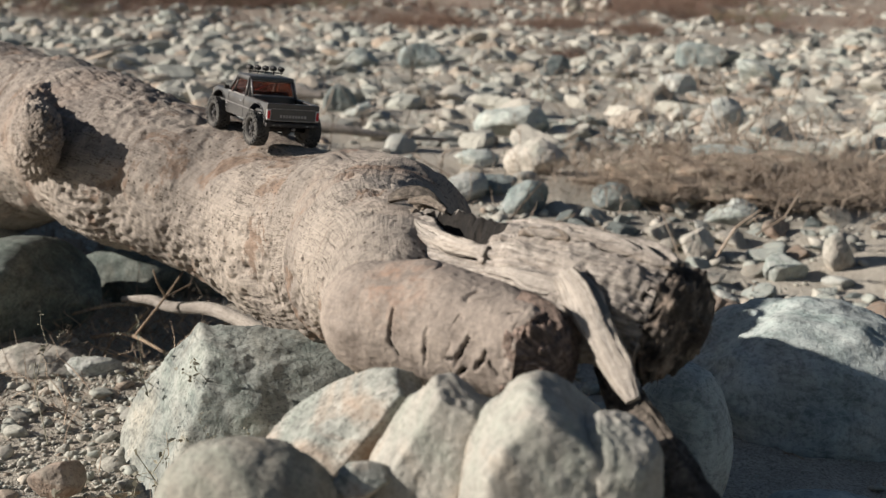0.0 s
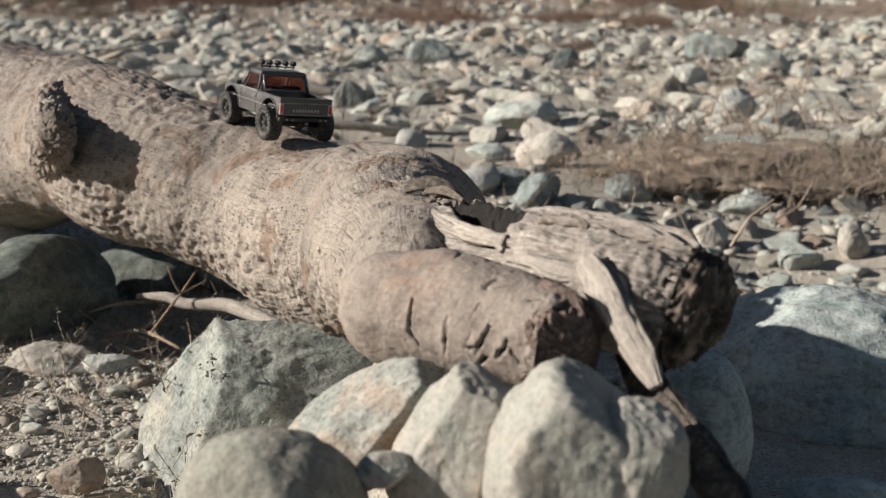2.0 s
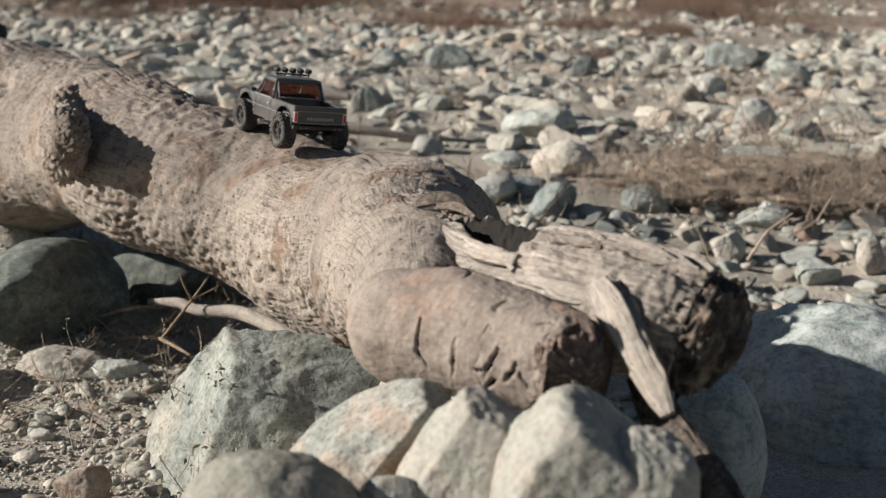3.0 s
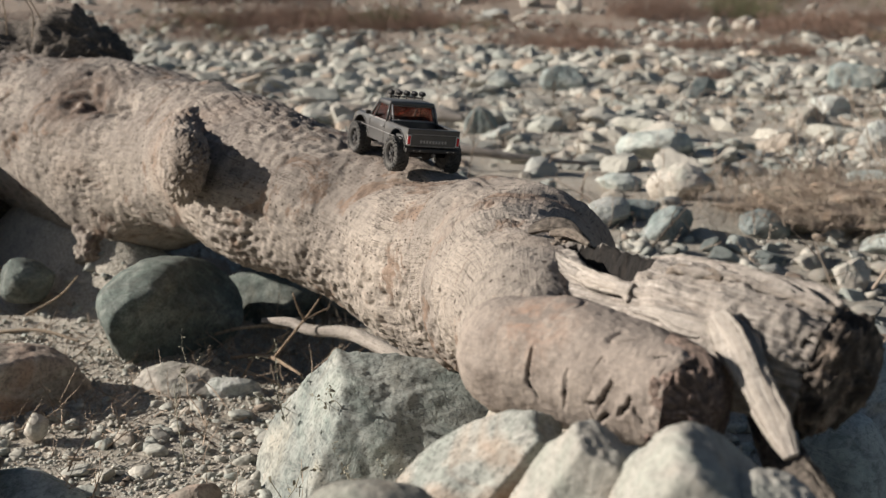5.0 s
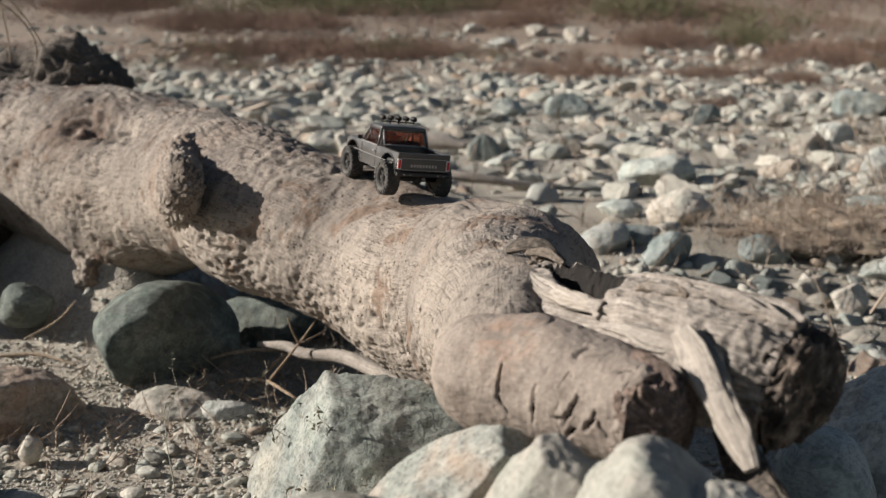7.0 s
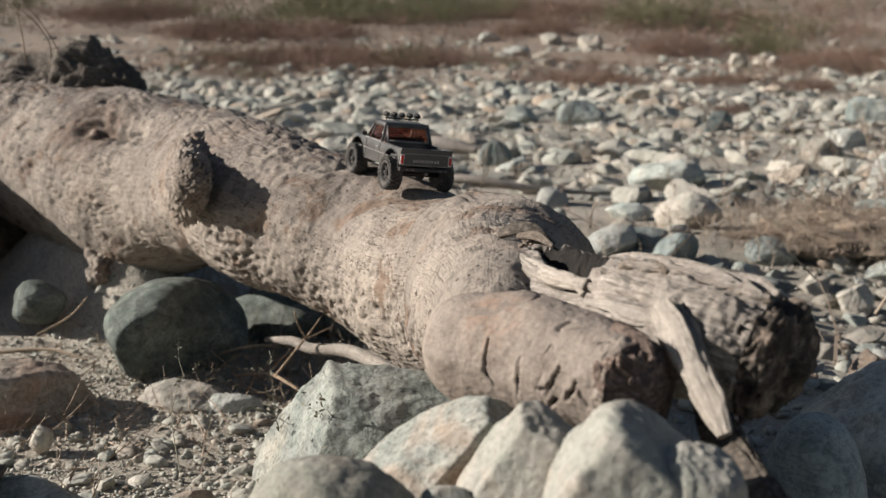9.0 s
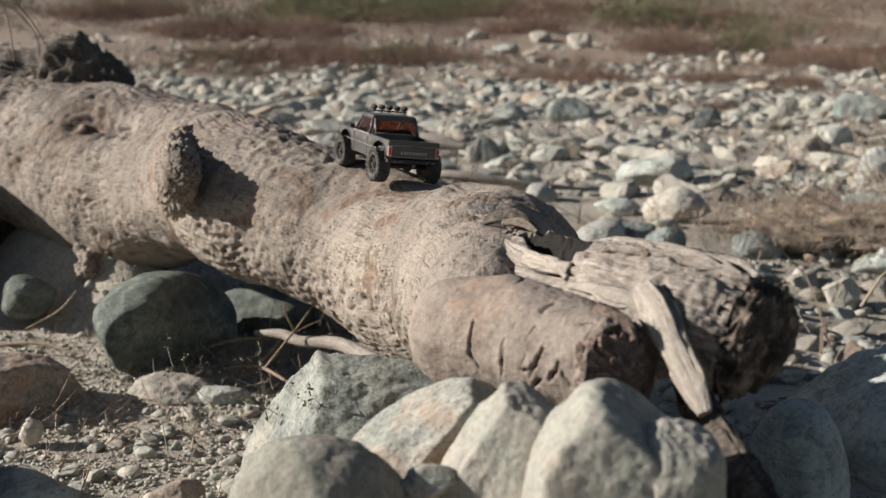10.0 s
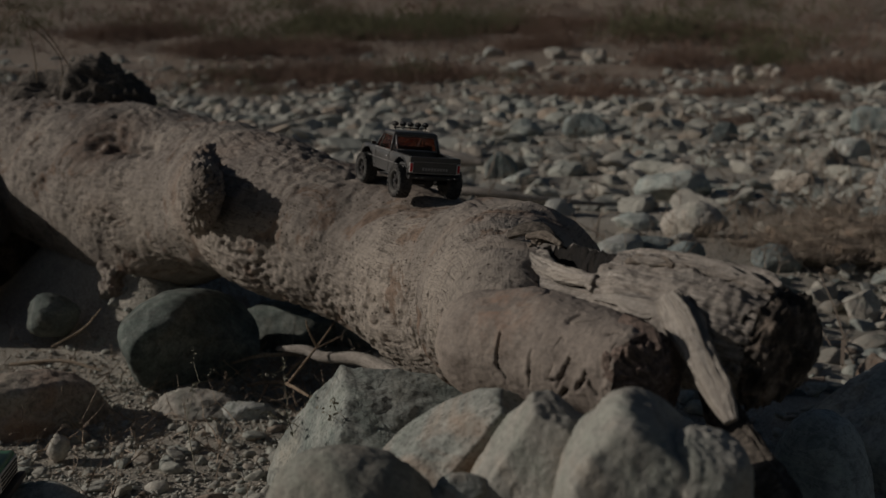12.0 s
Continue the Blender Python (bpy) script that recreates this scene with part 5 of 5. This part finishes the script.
branch("driftwood_stick", [(-0.50, 1.70, 0.058, 0.004), (-0.45, 1.68, 0.063, 0.008), (-0.412, 1.655, 0.060, 0.0085), (-0.34, 1.62, 0.068, 0.0105), (-0.257, 1.55, 0.058, 0.0110), (-0.20, 1.50, 0.045, 0.009)], M_STAVE, "pale barkless stick lying below the log", 70, 20, "driftwood")
branch("twig", [(-0.541, 1.668, 0.004, 0.0033), (-0.494, 1.647, 0.018, 0.0031), (-0.459, 1.622, 0.022, 0.003), (-0.404, 1.568, 0.018, 0.0022)], M_TWIG, "forked bare twig on the sand below the log",
       sides_rows=[[(-0.462, 1.624, 0.022, 0.0022), (-0.427, 1.635, 0.068, 0.0019), (-0.410, 1.652, 0.092, 0.0016), (-0.396, 1.668, 0.114, 0.0014)],
                   [(-0.419, 1.642, 0.080, 0.002), (-0.427, 1.632, 0.104, 0.0016), (-0.431, 1.625, 0.126, 0.001)],
                   [(-0.50, 1.650, 0.015, 0.0022), (-0.508, 1.63, -0.005, 0.0018), (-0.515, 1.615, -0.02, 0.001)],
                   [(-0.48, 1.64, 0.02, 0.002), (-0.45, 1.70, 0.05, 0.0018), (-0.40, 1.74, 0.075, 0.001)]])
for rows in ([(-0.92, 1.75, 0.03, 0.002), (-0.87, 1.77, 0.06, 0.002), (-0.83, 1.76, 0.10, 0.001)], [(-0.97, 1.70, 0.01, 0.003), (-0.88, 1.71, 0.018, 0.003), (-0.80, 1.69, 0.01, 0.002)],
             [(-0.30, 1.05, 0.05, 0.0022), (-0.36, 1.00, 0.06, 0.002), (-0.47, 0.99, 0.05, 0.0014)], [(-0.36, 1.05, 0.03, 0.0022), (-0.40, 0.98, 0.05, 0.002), (-0.38, 0.93, 0.05, 0.0014)],
             [(-0.45, 1.70, 0.05, 0.003), (-0.53, 1.72, 0.04, 0.003), (-0.6, 1.72, 0.02, 0.002)]):
    branch("twig", rows, M_STRAW, "thin dry twig lying on the ground")
WEED = [brush_mesh(360 + k, 6, 0.45, 0.085, 0.0008, 3, 9, 0.05, leaf=0.0026) for k in range(3)]
thicket("weed", [(-0.200, 1.060, 1.0, 0.2, 0.045), (-0.180, 1.070, 1.2, 2.1, 0.06), (-0.215, 1.05, 0.8, 3.5, 0.03), (-0.165, 1.08, 1.0, 5.0, 0.09)], WEED, M_WEED, "dry dark weed with tiny leaves before the boulder", "weed")

# driftwood beyond the log
branch("driftwood_stick", [(-0.60, 3.80, 0.07, 0.012), (-0.42, 3.75, 0.075, 0.016), (-0.22, 3.76, 0.05, 0.013), (0.0, 3.84, 0.03, 0.006)], M_FORK, "grey driftwood stick lying on the stones", 60, 16, "driftwood")
branch("driftwood_stick", [(-0.85, 4.25, 0.12, 0.03), (-0.62, 4.15, 0.15, 0.035), (-0.45, 4.10, 0.14, 0.012)], M_FORK, "grey driftwood piece lying on the stones", 50, 16, "driftwood")
branch("driftwood_stick", [(-1.74, 5.456, 0.163, 0.008), (-1.64, 5.75, 0.20, 0.007), (-1.53, 6.113, 0.225, 0.004)], M_SPLIT, "pale thin driftwood stick leaning on the stones", 50, 12, "driftwood")

# the dark stump behind the log's thick end
stump = limb("stump", [(-1.42, 2.44, 0.02, 0.15), (-1.33, 2.42, 0.22, 0.15), (-1.23, 2.38, 0.35, 0.125), (-1.10, 2.34, 0.42, 0.090), (-0.98, 2.31, 0.41, 0.05)], 90, 90, M_ROT, None, lambda p, o, u, a: 0.03 * fbm(p * 14, 3, 97) + 0.012 * fbm(p * 60, 3, 98), 0.5)
tagged(stump, "dark rotten stump behind the log", "stump")
for k in range(5):
    x0, y0 = -1.36 + 0.06 * k, 2.30 + 0.02 * (k % 3)
    branch("dry_stalk", [(x0, y0, 0.40, 0.0016), (x0 - 0.03 + 0.02 * (k % 4), y0 - 0.02, 0.52, 0.0014), (x0 + 0.10 - 0.05 * (k % 5), y0 - 0.05, 0.60 + 0.02 * (k % 3), 0.0011), (x0 + 0.18 - 0.09 * (k % 5), y0 - 0.08, 0.63 - 0.04 * (k % 4), 0.001)], M_STRAW, "pale dry stalk arching over the stump", category="stalk")


# ---- the model pickup truck ----
def arch(y, r, z0, n=12):
    """Points of a wheel arch over y, from front to back."""
    return [(y + r * math.cos(a), z0 + r * math.sin(a)) for a in [math.pi * k / n for k in range(n + 1)]]


def wheel(parent, x, y, z, side):
    """A chunky off-road wheel: rim with windows, hub and lugged tyre."""
    R, W = 0.0265, 0.019
    hub = bmesh.new()
    for k in range(8):
        a = 2 * math.pi * k / 8
        bmesh.ops.create_cube(hub, size=1, matrix=Matrix.Rotation(a, 4, "X") @ Matrix.Translation((side * 0.0045, 0, 0.0085)) @ Matrix.Diagonal((0.0022, 0.0042, 0.0095, 1)))
    for r, x0, x1 in ((0.0145, -0.007, 0.0072), (0.0052, 0.002, 0.0075)):
        rod((side * x0, 0, 0), (side * x1, 0, 0), r, 24, hub)
    for f in [f for f in hub.faces if len(f.verts) > 20 and abs(f.calc_center_median().x - side * 0.0072) < 1e-4]:
        ring = bmesh.ops.inset_region(hub, faces=[f], thickness=0.002)
        bmesh.ops.translate(hub, verts=f.verts[:], vec=(-side * 0.0034, 0, 0))
    w = part("wheel", hub, M_BLACK, parent, "black wheel with a chunky off-road tyre", m=pose(x, y, z) @ Matrix.Diagonal((0.95, 0.917, 0.917, 1)))
    tyre = bmesh.new()
    prof = [(-0.0068, 0.0142), (-0.0094, 0.0165), (-0.0096, 0.0205), (-0.0086, 0.0238), (-0.0055, 0.0246), (0.0055, 0.0246), (0.0086, 0.0238), (0.0096, 0.0205), (0.0094, 0.0165), (0.0068, 0.0142)]
    n = 40
    rows = [[tyre.verts.new((px_, r * math.cos(2 * math.pi * k / n), r * math.sin(2 * math.pi * k / n))) for px_, r in prof] for k in range(n)]
    for k in range(n):
        for j in range(len(prof) - 1):
            tyre.faces.new((rows[k][j], rows[k][j + 1], rows[(k + 1) % n][j + 1], rows[(k + 1) % n][j]))
    for k in range(22):
        a = 2 * math.pi * k / 22
        for x0, da, sx, tilt in ((-0.0072, 0.0, 0.0052, 0.25), (-0.0024, 0.14, 0.0038, -0.3), (0.0024, 0.0, 0.0038, 0.3), (0.0072, 0.14, 0.0052, -0.25)):
            r = 0.0252 if abs(x0) < 0.005 else 0.0247
            bmesh.ops.create_cube(tyre, size=1, matrix=Matrix.Rotation(a + da, 4, "X") @ Matrix.Translation((x0, 0, r)) @ Matrix.Rotation(tilt, 4, "Z") @ Matrix.Diagonal((sx, 0.0046, 0.0030, 1)))
        for s in (-1, 1):
            bmesh.ops.create_cube(tyre, size=1, matrix=Matrix.Rotation(a, 4, "X") @ Matrix.Translation((s * 0.0096, 0, 0.0218)) @ Matrix.Diagonal((0.0018, 0.0034, 0.0048, 1)))
    part("tyre", tyre, M_RUBBER, w, "dusty black rubber tyre with deep lugs")
    part("hub_nut", rod((side * 0.0072, 0, 0), (side * 0.0094, 0, 0), 0.0026, 6), M_STEEL, w)
    return w


def pickup(m):
    t = new("model_truck")
    t.matrix_world = m @ Matrix.Diagonal((0.90, 0.90, 0.90, 1))
    tagged(t, "dusty dark grey model pickup truck with five roof lamps", "model truck")
    Wd, ZB, ZT = 0.041, 0.043, 0.0765
    RY, FY = -0.064, 0.069
    side = [(-0.0915, 0.049), (-0.0925, 0.053), (-0.0925, ZT), (-0.021, ZT), (0.030, ZT + 0.001), (0.088, ZT - 0.001), (0.0935, ZT - 0.005), (0.0935, 0.050)] + [(0.0905, 0.046)]
    side += arch(FY - 0.002, 0.0275, 0.046, 14)[1:-1] + [(FY - 0.0305, ZB), (RY + 0.0305, ZB)] + arch(RY, 0.0275, 0.046, 14)[1:-1]
    for s in (-1, 1):
        bm = outline(side, 0.0022, "x", -0.0011)
        bmesh.ops.translate(bm, verts=bm.verts[:], vec=(s * (Wd - 0.001), 0, 0))
        for v in bm.verts:
            high = max(0.0, v.co.z - 0.066) / 0.011
            v.co.x -= s * 0.0018 * high * high
        body = part("body_side", bm, M_PAINT, t)
        part("side_trim", block(0.0008, 0.16, 0.0011, 0, (s * (Wd + 0.0003), 0.0, 0.0605)), M_TRIM, body)
        for y0 in (RY, FY - 0.002):
            lip = bmesh.new()
            pts = arch(y0, 0.0275, 0.046, 14)
            for a, b in zip(pts, pts[1:]):
                rod((s * (Wd + 0.0002), *a), (s * (Wd + 0.0002), *b), 0.0011, 6, lip)
            part("wheel_arch_lip", lip, M_PAINT, body, smooth=True)
        part("door_seam", block(0.0006, 0.0007, 0.030, 0, (s * (Wd + 0.0002), -0.0185, 0.0595)), M_BLACK, body)
        part("door_seam", block(0.0006, 0.0007, 0.030, 0, (s * (Wd + 0.0002), 0.0340, 0.0595)), M_BLACK, body)
        part("door_handle", block(0.0018, 0.0075, 0.0016, 0.0005, (s * (Wd + 0.001), -0.0115, 0.0685)), M_CHROME, body, "chrome door handle")
        part("side_marker", block(0.0008, 0.004, 0.0018, 0, (s * (Wd + 0.0003), 0.052, 0.0685)), M_CHROME, body)
        part("bed_rail", block(0.0062, 0.0725, 0.0026, 0.0009, (s * (Wd - 0.0044), -0.0565, ZT + 0.0004)), M_PAINT, t)
        part("wheel_housing", block(0.011, 0.036, 0.012, 0.003, (s * 0.0305, RY, 0.0585)), M_PAINT, t)
        mirror = part("mirror", block(0.0075, 0.0026, 0.0060, 0.0008, (s * 0.0475, 0.0285, 0.0835)), M_BLACK, t)
        part("mirror_arm", rod((s * 0.0405, 0.0285, 0.080), (s * 0.0465, 0.0285, 0.0825), 0.0008, 6), M_BLACK, mirror)
        light = part("tail_light", block(0.0058, 0.0018, 0.0165, 0.0006, (s * 0.0370, -0.0936, 0.0615)), M_WHITE, t, "tail lamp in a pale bezel")
        part("red_lens", block(0.0036, 0.0016, 0.0125, 0.0005, (s * 0.0370, -0.0946, 0.0615)), M_RED, light, "red lens")
        head = part("headlight", rod((s * 0.0295, 0.0925, 0.062), (s * 0.0295, 0.0955, 0.062), 0.0062, 18), M_CHROME, t)
        part("lens", rod((s * 0.0295, 0.0952, 0.062), (s * 0.0295, 0.0962, 0.062), 0.0052, 18), M_WHITE, head)
        # cab pillars and side windows
        for y0, y1, r in ((-0.0195, -0.0150, 0.0021), (0.0395, 0.0215, 0.0016), (0.0245, 0.0170, 0.0012)):
            part("pillar", rod((s * 0.0388, y0, ZT), (s * 0.0335, y1, 0.1045), r, 8), M_PAINT, t, smooth=True)
        part("window_sill", block(0.003, 0.060, 0.0025, 0.0008, (s * 0.0388, 0.010, ZT + 0.0006)), M_TRIM, t)
        glass_side = bmesh.new()
        vs = [glass_side.verts.new(p) for p in ((s * 0.0383, -0.0175, ZT + 0.001), (s * 0.0383, 0.037, ZT + 0.001), (s * 0.0333, 0.0205, 0.1035), (s * 0.0333, -0.0140, 0.1035))]
        glass_side.faces.new(vs)
        bmesh.ops.solidify(glass_side, geom=glass_side.faces[:], thickness=0.0006)
        part("side_window", glass_side, M_GLASS, t, "tinted side window").visible_shadow = False
        bar = rod((s * 0.0330, -0.0200, 0.1035), (s * 0.0345, -0.0330, ZT), 0.0011, 8)
        part("roll_bar", bar, M_TRIM, t, "grey tube from the roof to the bed rail", smooth=True)
    # roof, rear wall, bonnet
    roof = block(0.070, 0.0405, 0.0085, 0.0034, (0, 0.0030, 0.1065), segments=4)
    for v in roof.verts:
        v.co.z -= 14.0 * (v.co.x ** 2) * 0.12 + 6.0 * (v.co.y - 0.003) ** 2 * 0.3
    roof = part("roof", roof, M_PAINT, t, smooth=True)
    part("drip_rail", block(0.0715, 0.042, 0.0012, 0.0005, (0, 0.003, 0.1028)), M_BLACK, roof)
    part("cab_rear_wall", block(0.077, 0.0026, 0.036, 0.0008, (0, -0.0198, 0.0605)), M_PAINT, t)
    frame_ = bmesh.new()
    corners = [(-0.0345, -0.0205, ZT + 0.003), (0.0345, -0.0205, ZT + 0.003), (0.0305, -0.0160, 0.1020), (-0.0305, -0.0160, 0.1020)]
    for a, b in zip(corners, corners[1:] + corners[:1]):
        rod(a, b, 0.0013, 8, frame_)
    part("rear_window_frame", frame_, M_TRIM, t, "dull metal frame round the rear window", smooth=True)
    for name, pts in (("rear_window", corners), ("windscreen", [(-0.0355, 0.0405, ZT + 0.002), (0.0355, 0.0405, ZT + 0.002), (0.0315, 0.0225, 0.1030), (-0.0315, 0.0225, 0.1030)])):
        pane = bmesh.new()
        pane.faces.new([pane.verts.new(p) for p in pts])
        bmesh.ops.solidify(pane, geom=pane.faces[:], thickness=0.0006)
        part(name, pane, M_GLASS, t, "reddish tinted glass").visible_shadow = False
    part("bench_seat", block(0.062, 0.012, 0.016, 0.003, (0, -0.010, 0.078)), M_SEAT, t, "dark bench seat")
    part("dashboard", block(0.070, 0.008, 0.010, 0.002, (0, 0.034, 0.0765)), M_SEAT, t)
    part("cab_floor", block(0.074, 0.060, 0.004, 0, (0, 0.010, 0.066)), M_SEAT, t)
    part("wire", rod((-0.016, -0.004, 0.0855), (0.010, 0.010, 0.094), 0.0012, 6), M_WIRE, t, "red wire in the cab")
    hood = block(0.074, 0.052, 0.006, 0.0022, (0, 0.0660, ZT - 0.0022), segments=3)
    part("bonnet", hood, M_PAINT, t, smooth=True)
    part("cowl", block(0.074, 0.010, 0.005, 0.001, (0, 0.0395, ZT - 0.003)), M_BLACK, t)
    grille = part("grille", block(0.076, 0.003, 0.019, 0.0008, (0, 0.0928, 0.062)), M_BLACK, t)
    for k in range(4):
        part("grille_bar", block(0.040, 0.0012, 0.0012, 0, (0, 0.0946, 0.0555 + 0.0043 * k)), M_CHROME, grille)
    # bed
    floor_ = block(0.076, 0.0715, 0.0018, 0, (0, -0.0565, 0.0545))
    for k in range(11):
        bmesh.ops.create_cube(floor_, size=1, matrix=Matrix.Translation((-0.025 + 0.005 * k, -0.0565, 0.0560)) @ Matrix.Diagonal((0.0024, 0.068, 0.0014, 1)))
    part("bed_floor", floor_, M_PAINT, t, "ribbed bed floor")
    part("bed_box", block(0.040, 0.026, 0.011, 0.0016, (0.002, -0.036, 0.0610)), M_PAINT, t, "low moulded box at the front of the bed")
    part("body_post", rod((-0.0235, -0.046, 0.055), (-0.0235, -0.046, 0.068), 0.0022, 10), M_STEEL, t)
    part("body_clip", rod((-0.0265, -0.052, 0.066), (-0.0205, -0.040, 0.0665), 0.0008, 6), M_CHROME, t)
    gate = part("tailgate", block(0.0790, 0.0032, 0.0265, 0.0010, (0, -0.0920, 0.0645)), M_PAINT, t, "grey tailgate with a trim strip and a blank badge")
    part("gate_cap", block(0.0790, 0.0060, 0.0024, 0.0009, (0, -0.0908, 0.0772)), M_PAINT, gate)
    part("trim_strip", block(0.0680, 0.0010, 0.0010, 0, (0, -0.0940, 0.0705)), M_TRIM, gate)
    part("trim_strip", block(0.0680, 0.0010, 0.0010, 0, (0, -0.0940, 0.0528)), M_TRIM, gate)
    part("latch", block(0.0052, 0.0014, 0.0018, 0.0004, (0, -0.0940, 0.0690)), M_BLACK, gate)
    for k in range(9):
        part("badge_bar", block(0.0027, 0.0008, 0.0044, 0, (-0.0184 + 0.0046 * k, -0.0939, 0.0595)), M_LETTER, gate)
    # bumpers
    bump = part("rear_bumper", block(0.0815, 0.0070, 0.0062, 0.0016, (0, -0.0935, 0.0462)), M_BLACK, t, "black plastic rear bumper")
    for x in (-0.030, -0.021, 0.021, 0.030):
        part("bolt", rod((x, -0.0968, 0.0462), (x, -0.0980, 0.0462), 0.0011, 8), M_CHROME, bump)
    part("tow_ring", rod((0.0, -0.0965, 0.0405), (0.0, -0.0995, 0.0405), 0.0024, 12), M_STEEL, bump)
    part("front_bumper", block(0.088, 0.0080, 0.0075, 0.0018, (0, 0.0970, 0.0465)), M_BLACK, t, "black plastic front bumper")
    # roof lamps
    bar = part("lamp_bar", rod((-0.027, 0.006, 0.1135), (0.027, 0.006, 0.1135), 0.0011, 8), M_BLACK, t, "black bar across the roof", smooth=True)
    for k in range(5):
        x = -0.0245 + 0.01225 * k
        lamp = rod((x, 0.0035, 0.1195), (x, 0.0100, 0.1195), 0.0032, 16, r2=0.0045)
        bmesh.ops.create_uvsphere(lamp, u_segments=16, v_segments=10, radius=0.0040, matrix=Matrix.Translation((x, 0.0045, 0.1195)))
        lamp = part("roof_lamp", lamp, M_BLACK, t, "round black roof lamp", smooth=True)
        part("stalk", rod((x, 0.006, 0.1105), (x, 0.006, 0.1165), 0.0009, 6), M_BLACK, lamp)
        part("lamp_lens", rod((x, 0.0098, 0.1195), (x, 0.0107, 0.1195), 0.0040, 16), M_WHITE, lamp)
    # the body sits low over the wheels
    for ob in t.children_recursive:
        ob.data.transform(Matrix.Translation((0, 0, 0.047)) @ Matrix.Diagonal((1, 1, 0.90, 1)) @ Matrix.Translation((0, 0, -0.060)))
    # running gear
    part("chassis", block(0.030, 0.150, 0.007, 0.001, (0, 0, 0.032)), M_BLACK, t)
    part("gearbox", block(0.024, 0.040, 0.012, 0.003, (0, 0.004, 0.027)), M_BLACK, t)
    for y in (RY, FY):
        ax = part("axle", rod((-0.034, y, 0.0243), (0.034, y, 0.0243), 0.0038, 12), M_BLACK, t, smooth=True)
        part("differential", ball(0.0082, (0.006, y, 0.0243), (0.9, 1, 1)), M_BLACK, ax, smooth=True)
        for s in (-1, 1):
            part("shock", rod((s * 0.024, y, 0.028), (s * 0.021, y * 0.82, 0.040), 0.0026, 10), M_STEEL, t, smooth=True)
            wheel(t, s * 0.0400, y, 0.0243, s)
    part("drive_shaft", rod((0.004, RY, 0.0255), (0.0, 0.0, 0.028), 0.0018, 8), M_STEEL, t)
    part("drive_shaft", rod((0.004, FY, 0.0255), (0.0, 0.0, 0.028), 0.0018, 8), M_STEEL, t)
    return t


pickup(pose(-0.247, 1.485, 0.344, 3, 5, 34))


# ---- the green model car at the edge of the gravel ----
def green_car(m):
    t = new("model_car")
    t.matrix_world = m
    tagged(t, "shiny green model off-road car on the sand", "model car")
    part("body", block(0.078, 0.15, 0.030, 0.006, (0, 0, 0.056), segments=3), M_TOYGREEN, t, smooth=True)
    part("cabin", block(0.070, 0.085, 0.034, 0.006, (0, -0.025, 0.086), segments=3), M_TOYGREEN, t, smooth=True)
    grille = part("grille", block(0.070, 0.003, 0.020, 0.001, (0, 0.0755, 0.056)), M_WHITE, t)
    for k in range(4):
        part("grille_slot", block(0.062, 0.0014, 0.0020, 0, (0, 0.0772, 0.0495 + 0.0045 * k)), M_BLACK, grille)
    part("front_bumper", block(0.084, 0.008, 0.008, 0.002, (0, 0.080, 0.040)), M_BLACK, t)
    part("chassis", block(0.040, 0.14, 0.012, 0.002, (0, 0, 0.038)), M_BLACK, t)
    for y in (-0.05, 0.052):
        part("axle", rod((-0.036, y, 0.0265), (0.036, y, 0.0265), 0.004, 10), M_BLACK, t)
        for s in (-1, 1):
            wheel(t, s * 0.040, y, 0.0265, s)
    return t


green_car(pose(-0.702, 1.085, 0.008, 0, 0, -75))
